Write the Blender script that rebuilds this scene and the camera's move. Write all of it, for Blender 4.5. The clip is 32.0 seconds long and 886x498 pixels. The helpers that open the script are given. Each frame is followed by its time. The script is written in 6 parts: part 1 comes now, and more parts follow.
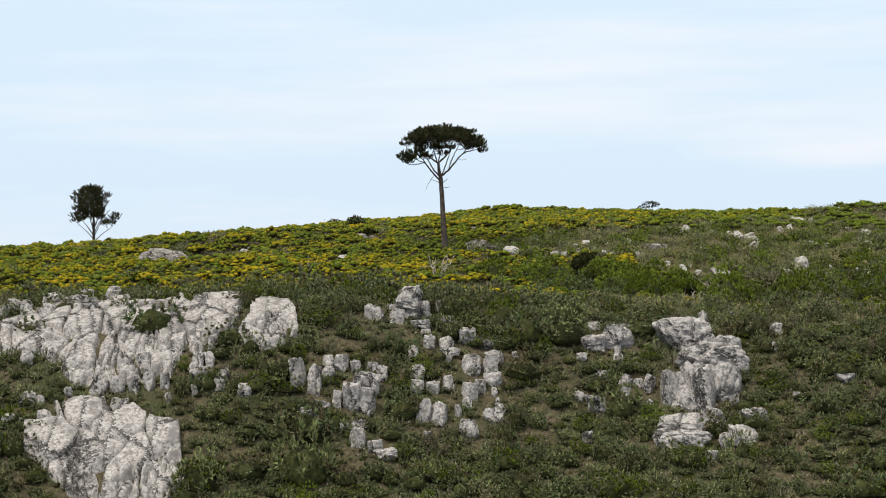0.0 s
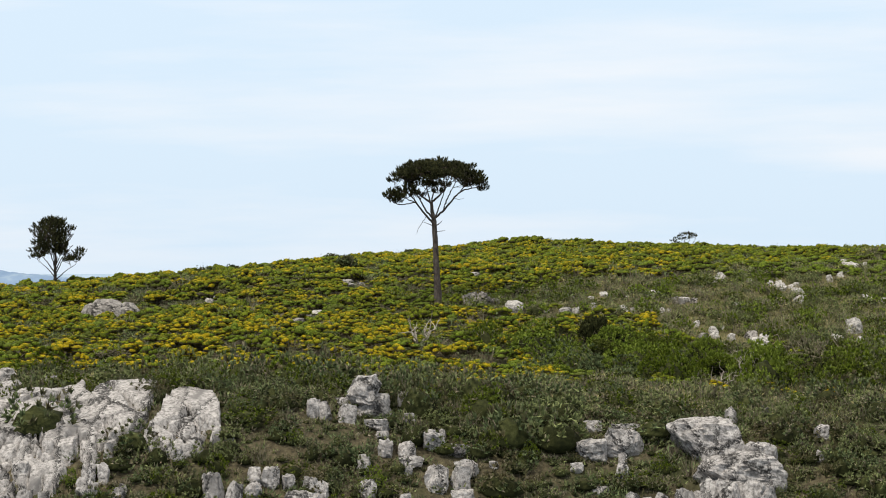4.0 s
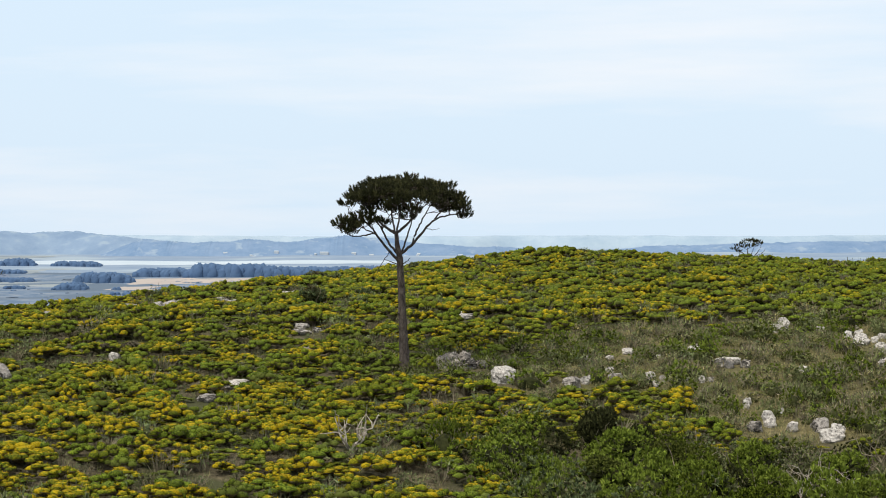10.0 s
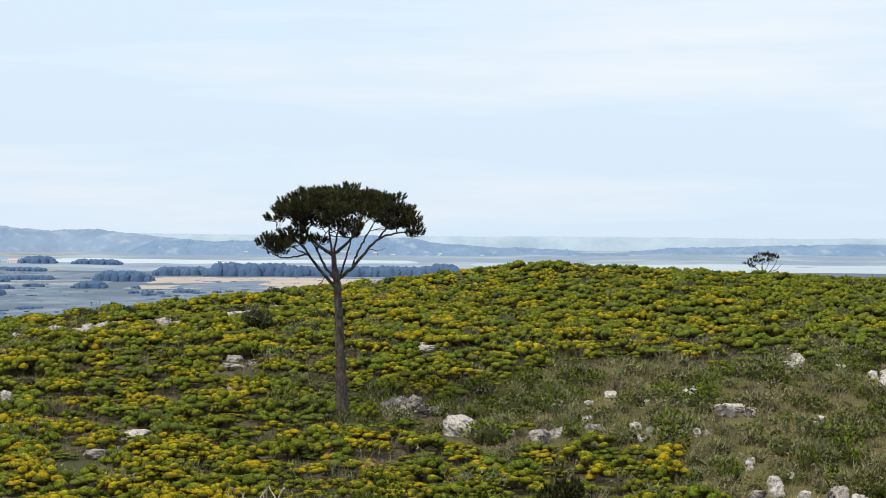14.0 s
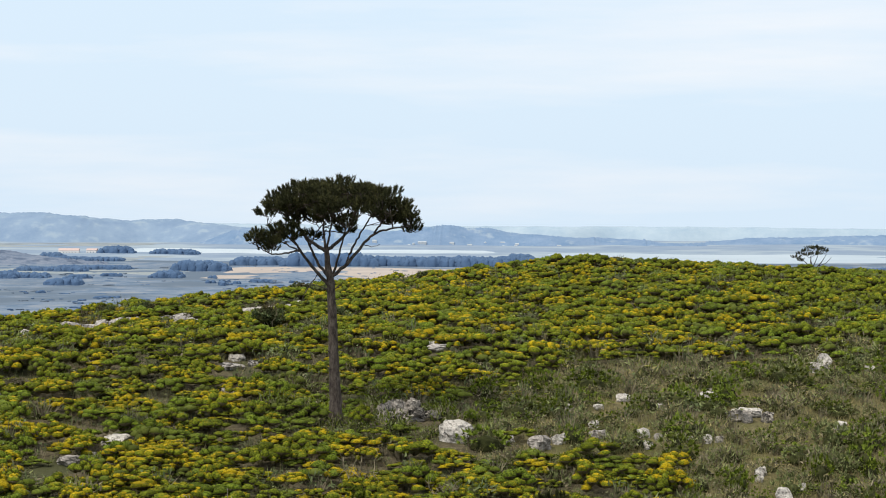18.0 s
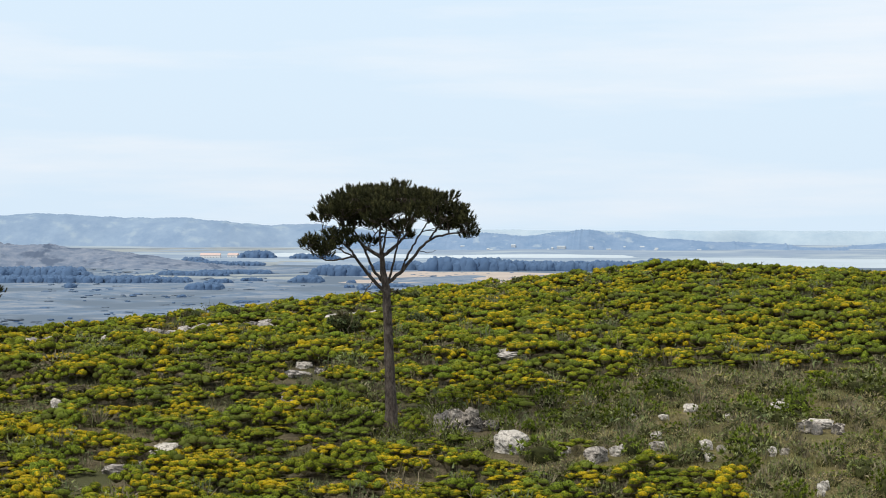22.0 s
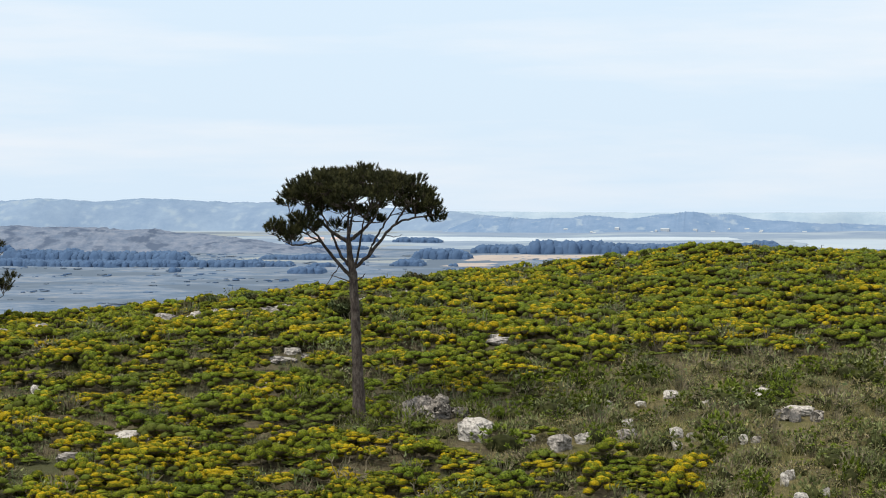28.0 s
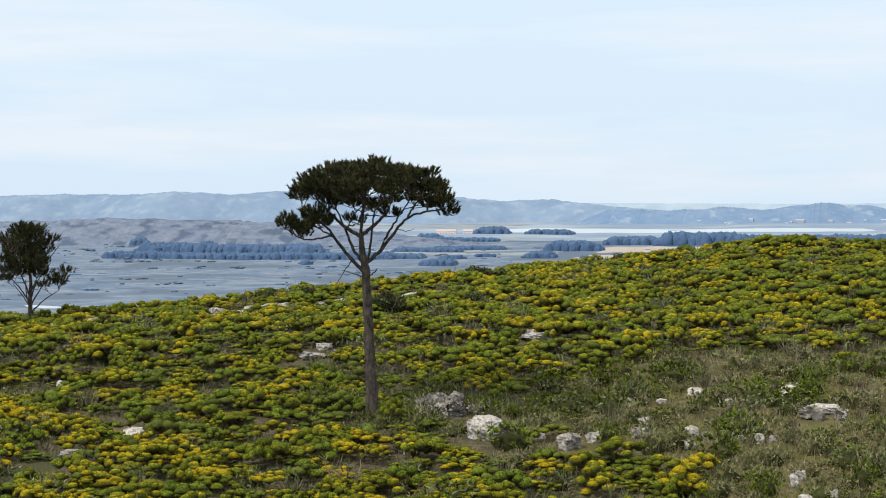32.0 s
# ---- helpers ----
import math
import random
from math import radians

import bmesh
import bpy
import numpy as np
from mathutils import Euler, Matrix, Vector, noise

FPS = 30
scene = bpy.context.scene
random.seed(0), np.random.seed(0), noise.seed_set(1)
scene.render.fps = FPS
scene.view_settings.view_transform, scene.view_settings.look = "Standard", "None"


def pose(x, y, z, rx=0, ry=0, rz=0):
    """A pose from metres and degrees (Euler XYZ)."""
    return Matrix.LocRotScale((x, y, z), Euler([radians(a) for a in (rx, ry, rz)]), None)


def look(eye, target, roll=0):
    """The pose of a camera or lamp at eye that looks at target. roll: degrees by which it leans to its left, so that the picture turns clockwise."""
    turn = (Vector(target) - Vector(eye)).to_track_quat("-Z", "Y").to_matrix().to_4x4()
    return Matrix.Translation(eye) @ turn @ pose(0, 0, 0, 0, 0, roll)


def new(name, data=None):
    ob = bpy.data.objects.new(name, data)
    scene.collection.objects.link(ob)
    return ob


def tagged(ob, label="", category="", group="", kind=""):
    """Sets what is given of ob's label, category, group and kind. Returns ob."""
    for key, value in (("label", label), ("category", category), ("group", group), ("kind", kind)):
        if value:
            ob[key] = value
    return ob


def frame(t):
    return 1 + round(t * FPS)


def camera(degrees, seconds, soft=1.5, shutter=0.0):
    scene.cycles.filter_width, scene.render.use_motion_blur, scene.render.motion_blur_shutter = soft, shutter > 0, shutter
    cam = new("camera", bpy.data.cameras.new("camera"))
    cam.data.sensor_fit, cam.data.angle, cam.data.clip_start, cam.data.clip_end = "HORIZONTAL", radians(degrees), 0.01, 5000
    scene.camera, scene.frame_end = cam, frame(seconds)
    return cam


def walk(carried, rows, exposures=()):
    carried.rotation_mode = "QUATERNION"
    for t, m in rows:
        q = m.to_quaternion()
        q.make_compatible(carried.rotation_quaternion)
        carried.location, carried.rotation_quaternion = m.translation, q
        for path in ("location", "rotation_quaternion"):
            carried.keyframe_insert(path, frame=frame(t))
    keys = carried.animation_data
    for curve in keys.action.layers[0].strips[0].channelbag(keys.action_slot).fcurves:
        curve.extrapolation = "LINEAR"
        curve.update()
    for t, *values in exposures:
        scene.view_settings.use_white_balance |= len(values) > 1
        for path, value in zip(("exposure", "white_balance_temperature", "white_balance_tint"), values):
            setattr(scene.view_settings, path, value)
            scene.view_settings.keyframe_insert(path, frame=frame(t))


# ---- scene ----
cam = camera(24.0, 32.0, soft=1.0)
PATH = [
    (0, (-7.772, -135.132, -1.084), (-7.659, -133.135, -1.069), -1.0),
    (0.5, (-7.307, -132.769, -0.75), (-7.196, -130.772, -0.734), -1.0),
    (1, (-6.708, -130.554, -0.388), (-6.602, -128.557, -0.37), -1.0),
    (1.5, (-6.128, -128.299, 0.052), (-6.031, -126.301, 0.07), -1.0),
    (2, (-5.562, -125.96, 0.449), (-5.474, -123.962, 0.468), -0.9),
    (2.5, (-5.025, -123.645, 0.866), (-4.945, -121.647, 0.885), -0.7),
    (3, (-4.488, -121.305, 1.226), (-4.413, -119.306, 1.246), -0.7),
    (3.5, (-3.976, -118.951, 1.596), (-3.906, -116.952, 1.617), -0.6),
    (5.5, (-2.079, -109.421, 3.004), (-2.029, -107.422, 2.989), -0.4),
    (6, (-1.555, -107.112, 3.413), (-1.511, -105.113, 3.393), -0.4),
    (6.5, (-0.997, -104.797, 3.866), (-0.963, -102.797, 3.842), -0.4),
    (7, (-0.506, -102.48, 4.323), (-0.487, -100.48, 4.299), -0.3),
    (7.5, (-0.021, -100.093, 4.782), (-0.01, -98.093, 4.757), -0.3),
    (8, (0.419, -97.6, 5.138), (0.426, -95.6, 5.112), -0.3),
    (8.5, (0.869, -95.244, 5.342), (0.871, -93.244, 5.317), -0.3),
    (9, (1.32, -92.901, 5.458), (1.317, -90.901, 5.435), -0.3),
    (9.5, (1.751, -90.533, 5.605), (1.743, -88.533, 5.581), -0.3),
    (10, (2.164, -88.028, 5.752), (2.152, -86.028, 5.732), -0.2),
    (10.5, (2.574, -85.745, 5.928), (2.559, -83.746, 5.909), -0.1),
    (11, (3.016, -83.684, 6.026), (2.999, -81.685, 6.008), -0.0),
    (11.5, (3.417, -81.85, 6.111), (3.399, -79.85, 6.088), 0.1),
    (12, (3.755, -80.077, 6.223), (3.736, -78.077, 6.197), 0.1),
    (12.5, (4.033, -78.326, 6.31), (4.013, -76.326, 6.283), 0.1),
    (13, (4.332, -76.679, 6.401), (4.306, -74.679, 6.376), 0.2),
    (13.5, (4.568, -75.051, 6.448), (4.539, -73.051, 6.423), 0.2),
    (14, (4.796, -73.672, 6.485), (4.762, -71.672, 6.465), 0.2),
    (14.5, (5.017, -72.563, 6.557), (4.98, -70.563, 6.537), 0.2),
    (16.5, (6.127, -70.452, 6.641), (6.05, -68.454, 6.615), 0.2),
    (17, (6.557, -70.242, 6.646), (6.471, -68.244, 6.618), 0.3),
    (17.5, (7.008, -70.16, 6.663), (6.912, -68.162, 6.634), 0.3),
    (18, (7.42, -69.999, 6.666), (7.311, -68.002, 6.636), 0.2),
    (18.5, (7.777, -69.8, 6.662), (7.654, -67.804, 6.631), 0.2),
    (19, (8.116, -69.605, 6.663), (7.978, -67.61, 6.631), 0.2),
    (19.5, (8.418, -69.373, 6.65), (8.265, -67.379, 6.618), 0.2),
    (20, (8.696, -69.153, 6.659), (8.527, -67.16, 6.629), 0.1),
    (20.5, (8.994, -68.932, 6.677), (8.81, -66.941, 6.647), 0.1),
    (21, (9.323, -68.708, 6.675), (9.12, -66.718, 6.646), 0.1),
    (21.5, (9.693, -68.47, 6.687), (9.47, -66.482, 6.658), 0.1),
    (22, (10.045, -68.17, 6.698), (9.802, -66.185, 6.672), 0.1),
    (22.5, (10.426, -67.973, 6.702), (10.168, -65.99, 6.676), 0.1),
    (23, (10.814, -67.821, 6.702), (10.542, -65.839, 6.675), 0.0),
    (23.5, (11.185, -67.737, 6.708), (10.897, -65.759, 6.681), 0.0),
    (24, (11.552, -67.609, 6.704), (11.246, -65.633, 6.677), -0.0),
    (24.5, (11.904, -67.489, 6.71), (11.587, -65.515, 6.684), -0.1),
    (25, (12.218, -67.301, 6.716), (11.899, -65.327, 6.692), -0.1),
    (25.5, (12.532, -67.025, 6.701), (12.211, -65.052, 6.678), -0.1),
    (27.5, (13.929, -66.423, 6.707), (13.592, -64.452, 6.67), -0.2),
    (28, (14.32, -66.268, 6.702), (13.977, -64.298, 6.66), -0.2),
    (28.5, (14.792, -66.039, 6.713), (14.445, -64.07, 6.667), -0.2),
    (29, (15.274, -65.826, 6.715), (14.921, -63.858, 6.665), -0.2),
    (29.5, (15.806, -65.621, 6.714), (15.437, -63.656, 6.661), -0.3),
    (30, (16.275, -65.307, 6.723), (15.888, -63.345, 6.672), -0.3),
    (30.5, (16.731, -65.039, 6.723), (16.325, -63.082, 6.672), -0.3),
    (31, (17.163, -64.774, 6.733), (16.736, -62.821, 6.683), -0.4),
    (31.5, (17.527, -64.515, 6.741), (17.078, -62.567, 6.692), -0.4),
    (32, (17.879, -64.265, 6.731), (17.41, -62.322, 6.682), -0.4),
]
walk(cam, [(t, look(eye, target, roll)) for t, eye, target, roll in PATH])

# ---- sky and sun ----
world = bpy.data.worlds.new("sky")
scene.world = world
world.use_nodes = True
wn, wl = world.node_tree.nodes, world.node_tree.links
wn.clear()
sky = wn.new("ShaderNodeTexSky")
sky.sky_type, sky.sun_disc = "NISHITA", False
SUN_ELEV, SUN_AZ = 55.0, 222.0
sky.sun_elevation, sky.sun_rotation = radians(SUN_ELEV), radians(SUN_AZ)
sky.air_density, sky.dust_density, sky.ozone_density = 1.0, 2.5, 1.5
coord = wn.new("ShaderNodeTexCoord")
stretch = wn.new("ShaderNodeMapping")
stretch.inputs["Scale"].default_value = (1.5, 1.5, 13.0)
stretch.inputs["Rotation"].default_value = (0.0, 0.06, 0.3)
cloud = wn.new("ShaderNodeTexNoise")
cloud.inputs["Scale"].default_value, cloud.inputs["Detail"].default_value, cloud.inputs["Roughness"].default_value = 2.2, 6.0, 0.55
ramp = wn.new("ShaderNodeValToRGB")
ramp.color_ramp.elements[0].position, ramp.color_ramp.elements[0].color = 0.48, (0.70, 0.84, 0.975, 1)
ramp.color_ramp.elements[1].position, ramp.color_ramp.elements[1].color = 0.74, (0.88, 0.92, 0.975, 1)
lift = wn.new("ShaderNodeVectorMath")
lift.operation = "SCALE"
lift.inputs["Scale"].default_value = 10.85
veil = wn.new("ShaderNodeMix")
veil.data_type = "RGBA"
veil.inputs[0].default_value = 0.90
back = wn.new("ShaderNodeBackground")
back.inputs["Strength"].default_value = 0.1
wout = wn.new("ShaderNodeOutputWorld")
wl.new(coord.outputs["Generated"], stretch.inputs["Vector"])
wl.new(stretch.outputs["Vector"], cloud.inputs["Vector"])
wl.new(cloud.outputs["Fac"], ramp.inputs["Fac"])
wl.new(ramp.outputs["Color"], lift.inputs[0])
wl.new(lift.outputs["Vector"], veil.inputs[7])
wl.new(sky.outputs["Color"], veil.inputs[6])
# thin cloud: whiter overhead than along the horizon
upward = wn.new("ShaderNodeSeparateXYZ")
whiter = wn.new("ShaderNodeMapRange")
whiter.inputs["From Min"].default_value, whiter.inputs["From Max"].default_value = 0.15, 0.80
overhead = wn.new("ShaderNodeMix")
overhead.data_type = "RGBA"
overhead.inputs[7].default_value = (13.0, 12.4, 11.4, 1)
wl.new(coord.outputs["Generated"], upward.inputs["Vector"])
wl.new(upward.outputs["Z"], whiter.inputs["Value"])
wl.new(whiter.outputs["Result"], overhead.inputs[0])
wl.new(veil.outputs[2], overhead.inputs[6])
wl.new(overhead.outputs[2], back.inputs["Color"])
wl.new(back.outputs["Background"], wout.inputs["Surface"])

sun_data = bpy.data.lights.new("sun", "SUN")
sun_data.energy, sun_data.angle, sun_data.color = 3.0, radians(7), (1.0, 0.93, 0.82)
sun = new("sun", sun_data)
sa, se = radians(SUN_AZ), radians(SUN_ELEV)
sun.matrix_world = look((math.sin(sa) * math.cos(se) * 50, math.cos(sa) * math.cos(se) * 50, math.sin(se) * 50), (0, 0, 0))


# ---- materials ----
def material(name, stops, size=1.0, rough=0.9, bump_size=0.0, bump=0.3, island=0.0, blotch=None, blotch_size=5.0, blotch_at=(0.5, 0.62), coords="World", spec=0.25, stretch_z=1.0, cracks=0.0):
    """Colours along stops by a fine noise, with a second, larger noise laying blotch over them, random tone per piece, and relief."""
    m = bpy.data.materials.new(name)
    m.use_nodes = True
    n, l = m.node_tree.nodes, m.node_tree.links
    b = n["Principled BSDF"]
    b.inputs["Roughness"].default_value = rough
    b.inputs["Specular IOR Level"].default_value = spec
    tc = n.new("ShaderNodeTexCoord")
    mp = n.new("ShaderNodeMapping")
    mp.inputs["Scale"].default_value = (1, 1, stretch_z)
    place = n.new("ShaderNodeNewGeometry").outputs["Position"] if coords == "World" else tc.outputs[coords]
    l.new(place, mp.inputs["Vector"])
    fine = n.new("ShaderNodeTexNoise")
    fine.inputs["Scale"].default_value, fine.inputs["Detail"].default_value = 1.0 / size, 6
    fine.inputs["Roughness"].default_value = 0.72
    l.new(mp.outputs["Vector"], fine.inputs["Vector"])
    r = n.new("ShaderNodeValToRGB")
    e = r.color_ramp.elements
    while len(e) < len(stops):
        e.new(0.5)
    for k, (at, c) in enumerate(stops):
        e[k].position, e[k].color = at, (*c, 1)
    l.new(fine.outputs["Fac"], r.inputs["Fac"])
    colour = r.outputs["Color"]
    if blotch:
        big = n.new("ShaderNodeTexNoise")
        big.inputs["Scale"].default_value, big.inputs["Detail"].default_value = 1.0 / blotch_size, 5
        l.new(mp.outputs["Vector"], big.inputs["Vector"])
        br = n.new("ShaderNodeMapRange")
        br.inputs["From Min"].default_value, br.inputs["From Max"].default_value = blotch_at
        l.new(big.outputs["Fac"], br.inputs["Value"])
        mx = n.new("ShaderNodeMix")
        mx.data_type = "RGBA"
        mx.inputs[7].default_value = (*blotch, 1)
        l.new(br.outputs["Result"], mx.inputs[0])
        l.new(colour, mx.inputs[6])
        colour = mx.outputs[2]
    if cracks:
        warp = n.new("ShaderNodeMix")
        warp.data_type = "VECTOR"
        warp.inputs[0].default_value = 0.5
        l.new(mp.outputs["Vector"], warp.inputs[4])
        l.new(fine.outputs["Color"], warp.inputs[5])
        vo = n.new("ShaderNodeTexVoronoi")
        vo.feature = "DISTANCE_TO_EDGE"
        vo.inputs["Scale"].default_value = 1.0 / cracks
        joints = n.new("ShaderNodeMapping")
        joints.inputs["Scale"].default_value, joints.inputs["Rotation"].default_value = (1.7, 0.6, 0.75), (0.2, 0.25, 0.3)
        l.new(warp.outputs[1], joints.inputs["Vector"])
        l.new(joints.outputs["Vector"], vo.inputs["Vector"])
        cr = n.new("ShaderNodeMapRange")
        cr.inputs["From Min"].default_value, cr.inputs["From Max"].default_value = 0.008, 0.045
        cr.inputs["To Min"].default_value, cr.inputs["To Max"].default_value = 0.10, 1.0
        l.new(vo.outputs["Distance"], cr.inputs["Value"])
        mul = n.new("ShaderNodeMix")
        mul.data_type, mul.blend_type = "RGBA", "MULTIPLY"
        mul.inputs[0].default_value = 1.0
        l.new(colour, mul.inputs[6])
        l.new(cr.outputs["Result"], mul.inputs[7])
        colour = mul.outputs[2]
    if island:
        geo = n.new("ShaderNodeNewGeometry")
        mr = n.new("ShaderNodeMapRange")
        mr.inputs["To Min"].default_value, mr.inputs["To Max"].default_value = 1 - island, 1 + island
        l.new(geo.outputs["Random Per Island"], mr.inputs["Value"])
        hs = n.new("ShaderNodeHueSaturation")
        l.new(mr.outputs["Result"], hs.inputs["Value"])
        l.new(colour, hs.inputs["Color"])
        colour = hs.outputs["Color"]
    l.new(colour, b.inputs["Base Color"])
    if bump_size:
        bn = n.new("ShaderNodeTexNoise")
        bn.inputs["Scale"].default_value, bn.inputs["Detail"].default_value = 1.0 / bump_size, 8
        l.new(mp.outputs["Vector"], bn.inputs["Vector"])
        bp = n.new("ShaderNodeBump")
        bp.inputs["Strength"].default_value, bp.inputs["Distance"].default_value = bump, bump_size
        l.new(bn.outputs["Fac"], bp.inputs["Height"])
        l.new(bp.outputs["Normal"], b.inputs["Normal"])
    return m


SOIL = material("dry_soil_and_litter", [(0.3, (0.034, 0.029, 0.018)), (0.5, (0.076, 0.064, 0.037)), (0.7, (0.145, 0.124, 0.074))], 0.25, 1.0, 0.12, 0.9,
                blotch=(0.046, 0.050, 0.020), blotch_size=3.0)
ROCK = material("weathered_pale_rock", [(0.34, (0.070, 0.066, 0.062)), (0.43, (0.22, 0.208, 0.200)), (0.53, (0.36, 0.342, 0.329)), (0.68, (0.53, 0.506, 0.488))], 0.14, 0.95, 0.05, 0.9,
                blotch=(0.17, 0.162, 0.157), blotch_size=0.8, blotch_at=(0.53, 0.68), cracks=1.2)
STONE = material("sunbleached_stone", [(0.37, (0.10, 0.095, 0.088)), (0.46, (0.30, 0.285, 0.266)), (0.60, (0.52, 0.498, 0.468))], 0.12, 0.95, 0.04, 0.8, blotch=(0.36, 0.345, 0.32), blotch_size=0.5, blotch_at=(0.56, 0.72))
DARK_ROCK = material("grey_lichened_rock", [(0.36, (0.0413, 0.0378, 0.0336)), (0.49, (0.1886, 0.1732, 0.1546)), (0.68, (0.4867, 0.4477, 0.4036))], 0.12, 0.95, 0.06, 0.9,
                     blotch=(0.13, 0.125, 0.12), blotch_size=0.5, cracks=1.1)
GREY_ROCK = material("smooth_grey_rock", [(0.36, (0.055, 0.051, 0.046)), (0.48, (0.215, 0.200, 0.185)), (0.66, (0.42, 0.395, 0.37))], 0.12, 0.95, 0.05, 0.9, blotch=(0.16, 0.15, 0.14), blotch_size=0.5, blotch_at=(0.52, 0.7), cracks=1.6)
HEATH = material("heath_foliage", [(0.36, (0.021, 0.026, 0.004)), (0.5, (0.077, 0.097, 0.007)), (0.64, (0.160, 0.186, 0.014))], 0.05, 0.85, 0.05, 0.8, spec=0.08, island=0.40)
BUDS = material("budding_heath_foliage", [(0.36, (0.038, 0.043, 0.003)), (0.5, (0.122, 0.122, 0.006)), (0.64, (0.215, 0.200, 0.012))], 0.05, 0.85, 0.05, 0.8, spec=0.08, island=0.3)
FLOWER = material("yellow_blossom", [(0.36, (0.090, 0.074, 0.004)), (0.48, (0.228, 0.174, 0.005)), (0.64, (0.390, 0.284, 0.010))], 0.04, 0.85, 0.04, 0.8, spec=0.08, island=0.25)
STEMS = material("bare_heath_stems", [(0.35, (0.046, 0.039, 0.020)), (0.5, (0.100, 0.086, 0.044)), (0.7, (0.180, 0.156, 0.088))], 0.06, 0.95, 0.05, 0.9, spec=0.05, island=0.4)
GREEN = material("fresh_green_foliage", [(0.40, (0.020, 0.032, 0.003)), (0.5, (0.070, 0.100, 0.009)), (0.61, (0.140, 0.176, 0.018))], 0.05, 0.85, spec=0.08, island=0.35, blotch=(0.070, 0.085, 0.016), blotch_size=2.0)
LIME = material("light_green_foliage", [(0.35, (0.068, 0.098, 0.012)), (0.5, (0.125, 0.170, 0.022)), (0.7, (0.200, 0.245, 0.045))], 0.3, 0.85, spec=0.08, island=0.35)
SCRUB = material("dark_scrub_foliage", [(0.35, (0.050, 0.069, 0.031)), (0.5, (0.101, 0.130, 0.058)), (0.7, (0.178, 0.208, 0.096))], 0.4, 0.9, spec=0.08, island=0.5,
                 blotch=(0.088, 0.078, 0.040), blotch_size=1.6, blotch_at=(0.48, 0.6))
OLIVE = material("olive_scrub_foliage", [(0.35, (0.072, 0.089, 0.034)), (0.5, (0.140, 0.162, 0.066)), (0.7, (0.235, 0.254, 0.112))], 0.4, 0.9, spec=0.08, island=0.45)
BROWN = material("dry_twigs", [(0.35, (0.084, 0.073, 0.050)), (0.5, (0.156, 0.137, 0.094)), (0.7, (0.258, 0.230, 0.160))], 0.5, 0.95, spec=0.08, island=0.35)
GRASS = material("dry_grass", [(0.35, (0.150, 0.138, 0.062)), (0.5, (0.255, 0.228, 0.105)), (0.7, (0.40, 0.345, 0.18))], 1.4, 0.95, spec=0.08, island=0.4)
# very dark bush leaf, also shade painted into under-leaves and shrub cores
DARK_LEAF_AND_SHADE = material("dark_leaf_and_painted_shade", [(0.35, (0.014, 0.017, 0.007)), (0.5, (0.030, 0.034, 0.012)), (0.7, (0.060, 0.064, 0.024))], 0.3, 0.85, spec=0.06, island=0.4)
BARK = material("pine_bark", [(0.35, (0.020, 0.016, 0.014)), (0.5, (0.058, 0.047, 0.041)), (0.7, (0.125, 0.108, 0.095))], 0.09, 0.95, 0.05, 1.0, stretch_z=0.4)
NEEDLES = material("pine_needles", [(0.35, (0.018, 0.021, 0.007)), (0.5, (0.034, 0.037, 0.012)), (0.7, (0.085, 0.082, 0.028))], 0.5, 0.8, island=0.45)
DEADWOOD = material("bleached_deadwood", [(0.35, (0.20, 0.17, 0.14)), (0.6, (0.42, 0.38, 0.33))], 0.2, 0.9, 0.05, 0.5)


# ---- building helpers ----
def link_mesh(name, verts, faces, mats, parent=None, label="", smooth=False, index=None):
    """One mesh object from arrays; faces is an (n, 3) or (n, 4) array or a list of such arrays."""
    me = bpy.data.meshes.new(name)
    groups = faces if isinstance(faces, list) else [faces]
    groups = [np.asarray(f, np.int32) for f in groups if len(f)]
    sizes = np.concatenate([np.full(len(f), f.shape[1], np.int32) for f in groups])
    loops = np.concatenate([f.ravel() for f in groups]).astype(np.int32)
    me.vertices.add(len(verts))
    me.vertices.foreach_set("co", np.asarray(verts, np.float32).ravel())
    me.loops.add(len(loops))
    me.loops.foreach_set("vertex_index", loops)
    me.polygons.add(len(sizes))
    me.polygons.foreach_set("loop_start", (np.cumsum(sizes) - sizes).astype(np.int32))
    if index is not None:
        me.polygons.foreach_set("material_index", np.asarray(index, np.int32))
    me.polygons.foreach_set("use_smooth", np.full(len(sizes), smooth))
    me.update(calc_edges=True)
    for m in mats if isinstance(mats, (list, tuple)) else [mats]:
        me.materials.append(m)
    ob = new(name, me)
    if parent:
        ob.parent = parent
    if label:
        ob["label"] = label
    return ob


def tube(points, radii, sides=8, rough=0.0, seed=0):
    """Verts and quads of a tapering, slightly knotty tube along points."""
    pts = np.asarray(points, float)
    rad = np.asarray(radii, float)
    rng = np.random.default_rng(seed)
    tang = np.gradient(pts, axis=0)
    tang /= np.linalg.norm(tang, axis=1)[:, None] + 1e-9
    ref = np.where(np.abs(tang[:, 2:3]) > 0.9, np.array([[1.0, 0, 0]]), np.array([[0, 0, 1.0]]))
    a = np.cross(tang, ref)
    a /= np.linalg.norm(a, axis=1)[:, None] + 1e-9
    b = np.cross(tang, a)
    th = np.linspace(0, 2 * math.pi, sides, endpoint=False)
    rr = rad[:, None] * (1 + rough * rng.uniform(-1, 1, (len(pts), sides)))
    v = pts[:, None] + rr[..., None] * (np.cos(th)[None, :, None] * a[:, None] + np.sin(th)[None, :, None] * b[:, None])
    q = []
    for i in range(len(pts) - 1):
        for j in range(sides):
            k = (j + 1) % sides
            q.append((i * sides + j, i * sides + k, (i + 1) * sides + k, (i + 1) * sides + j))
    return v.reshape(-1, 3), np.array(q)


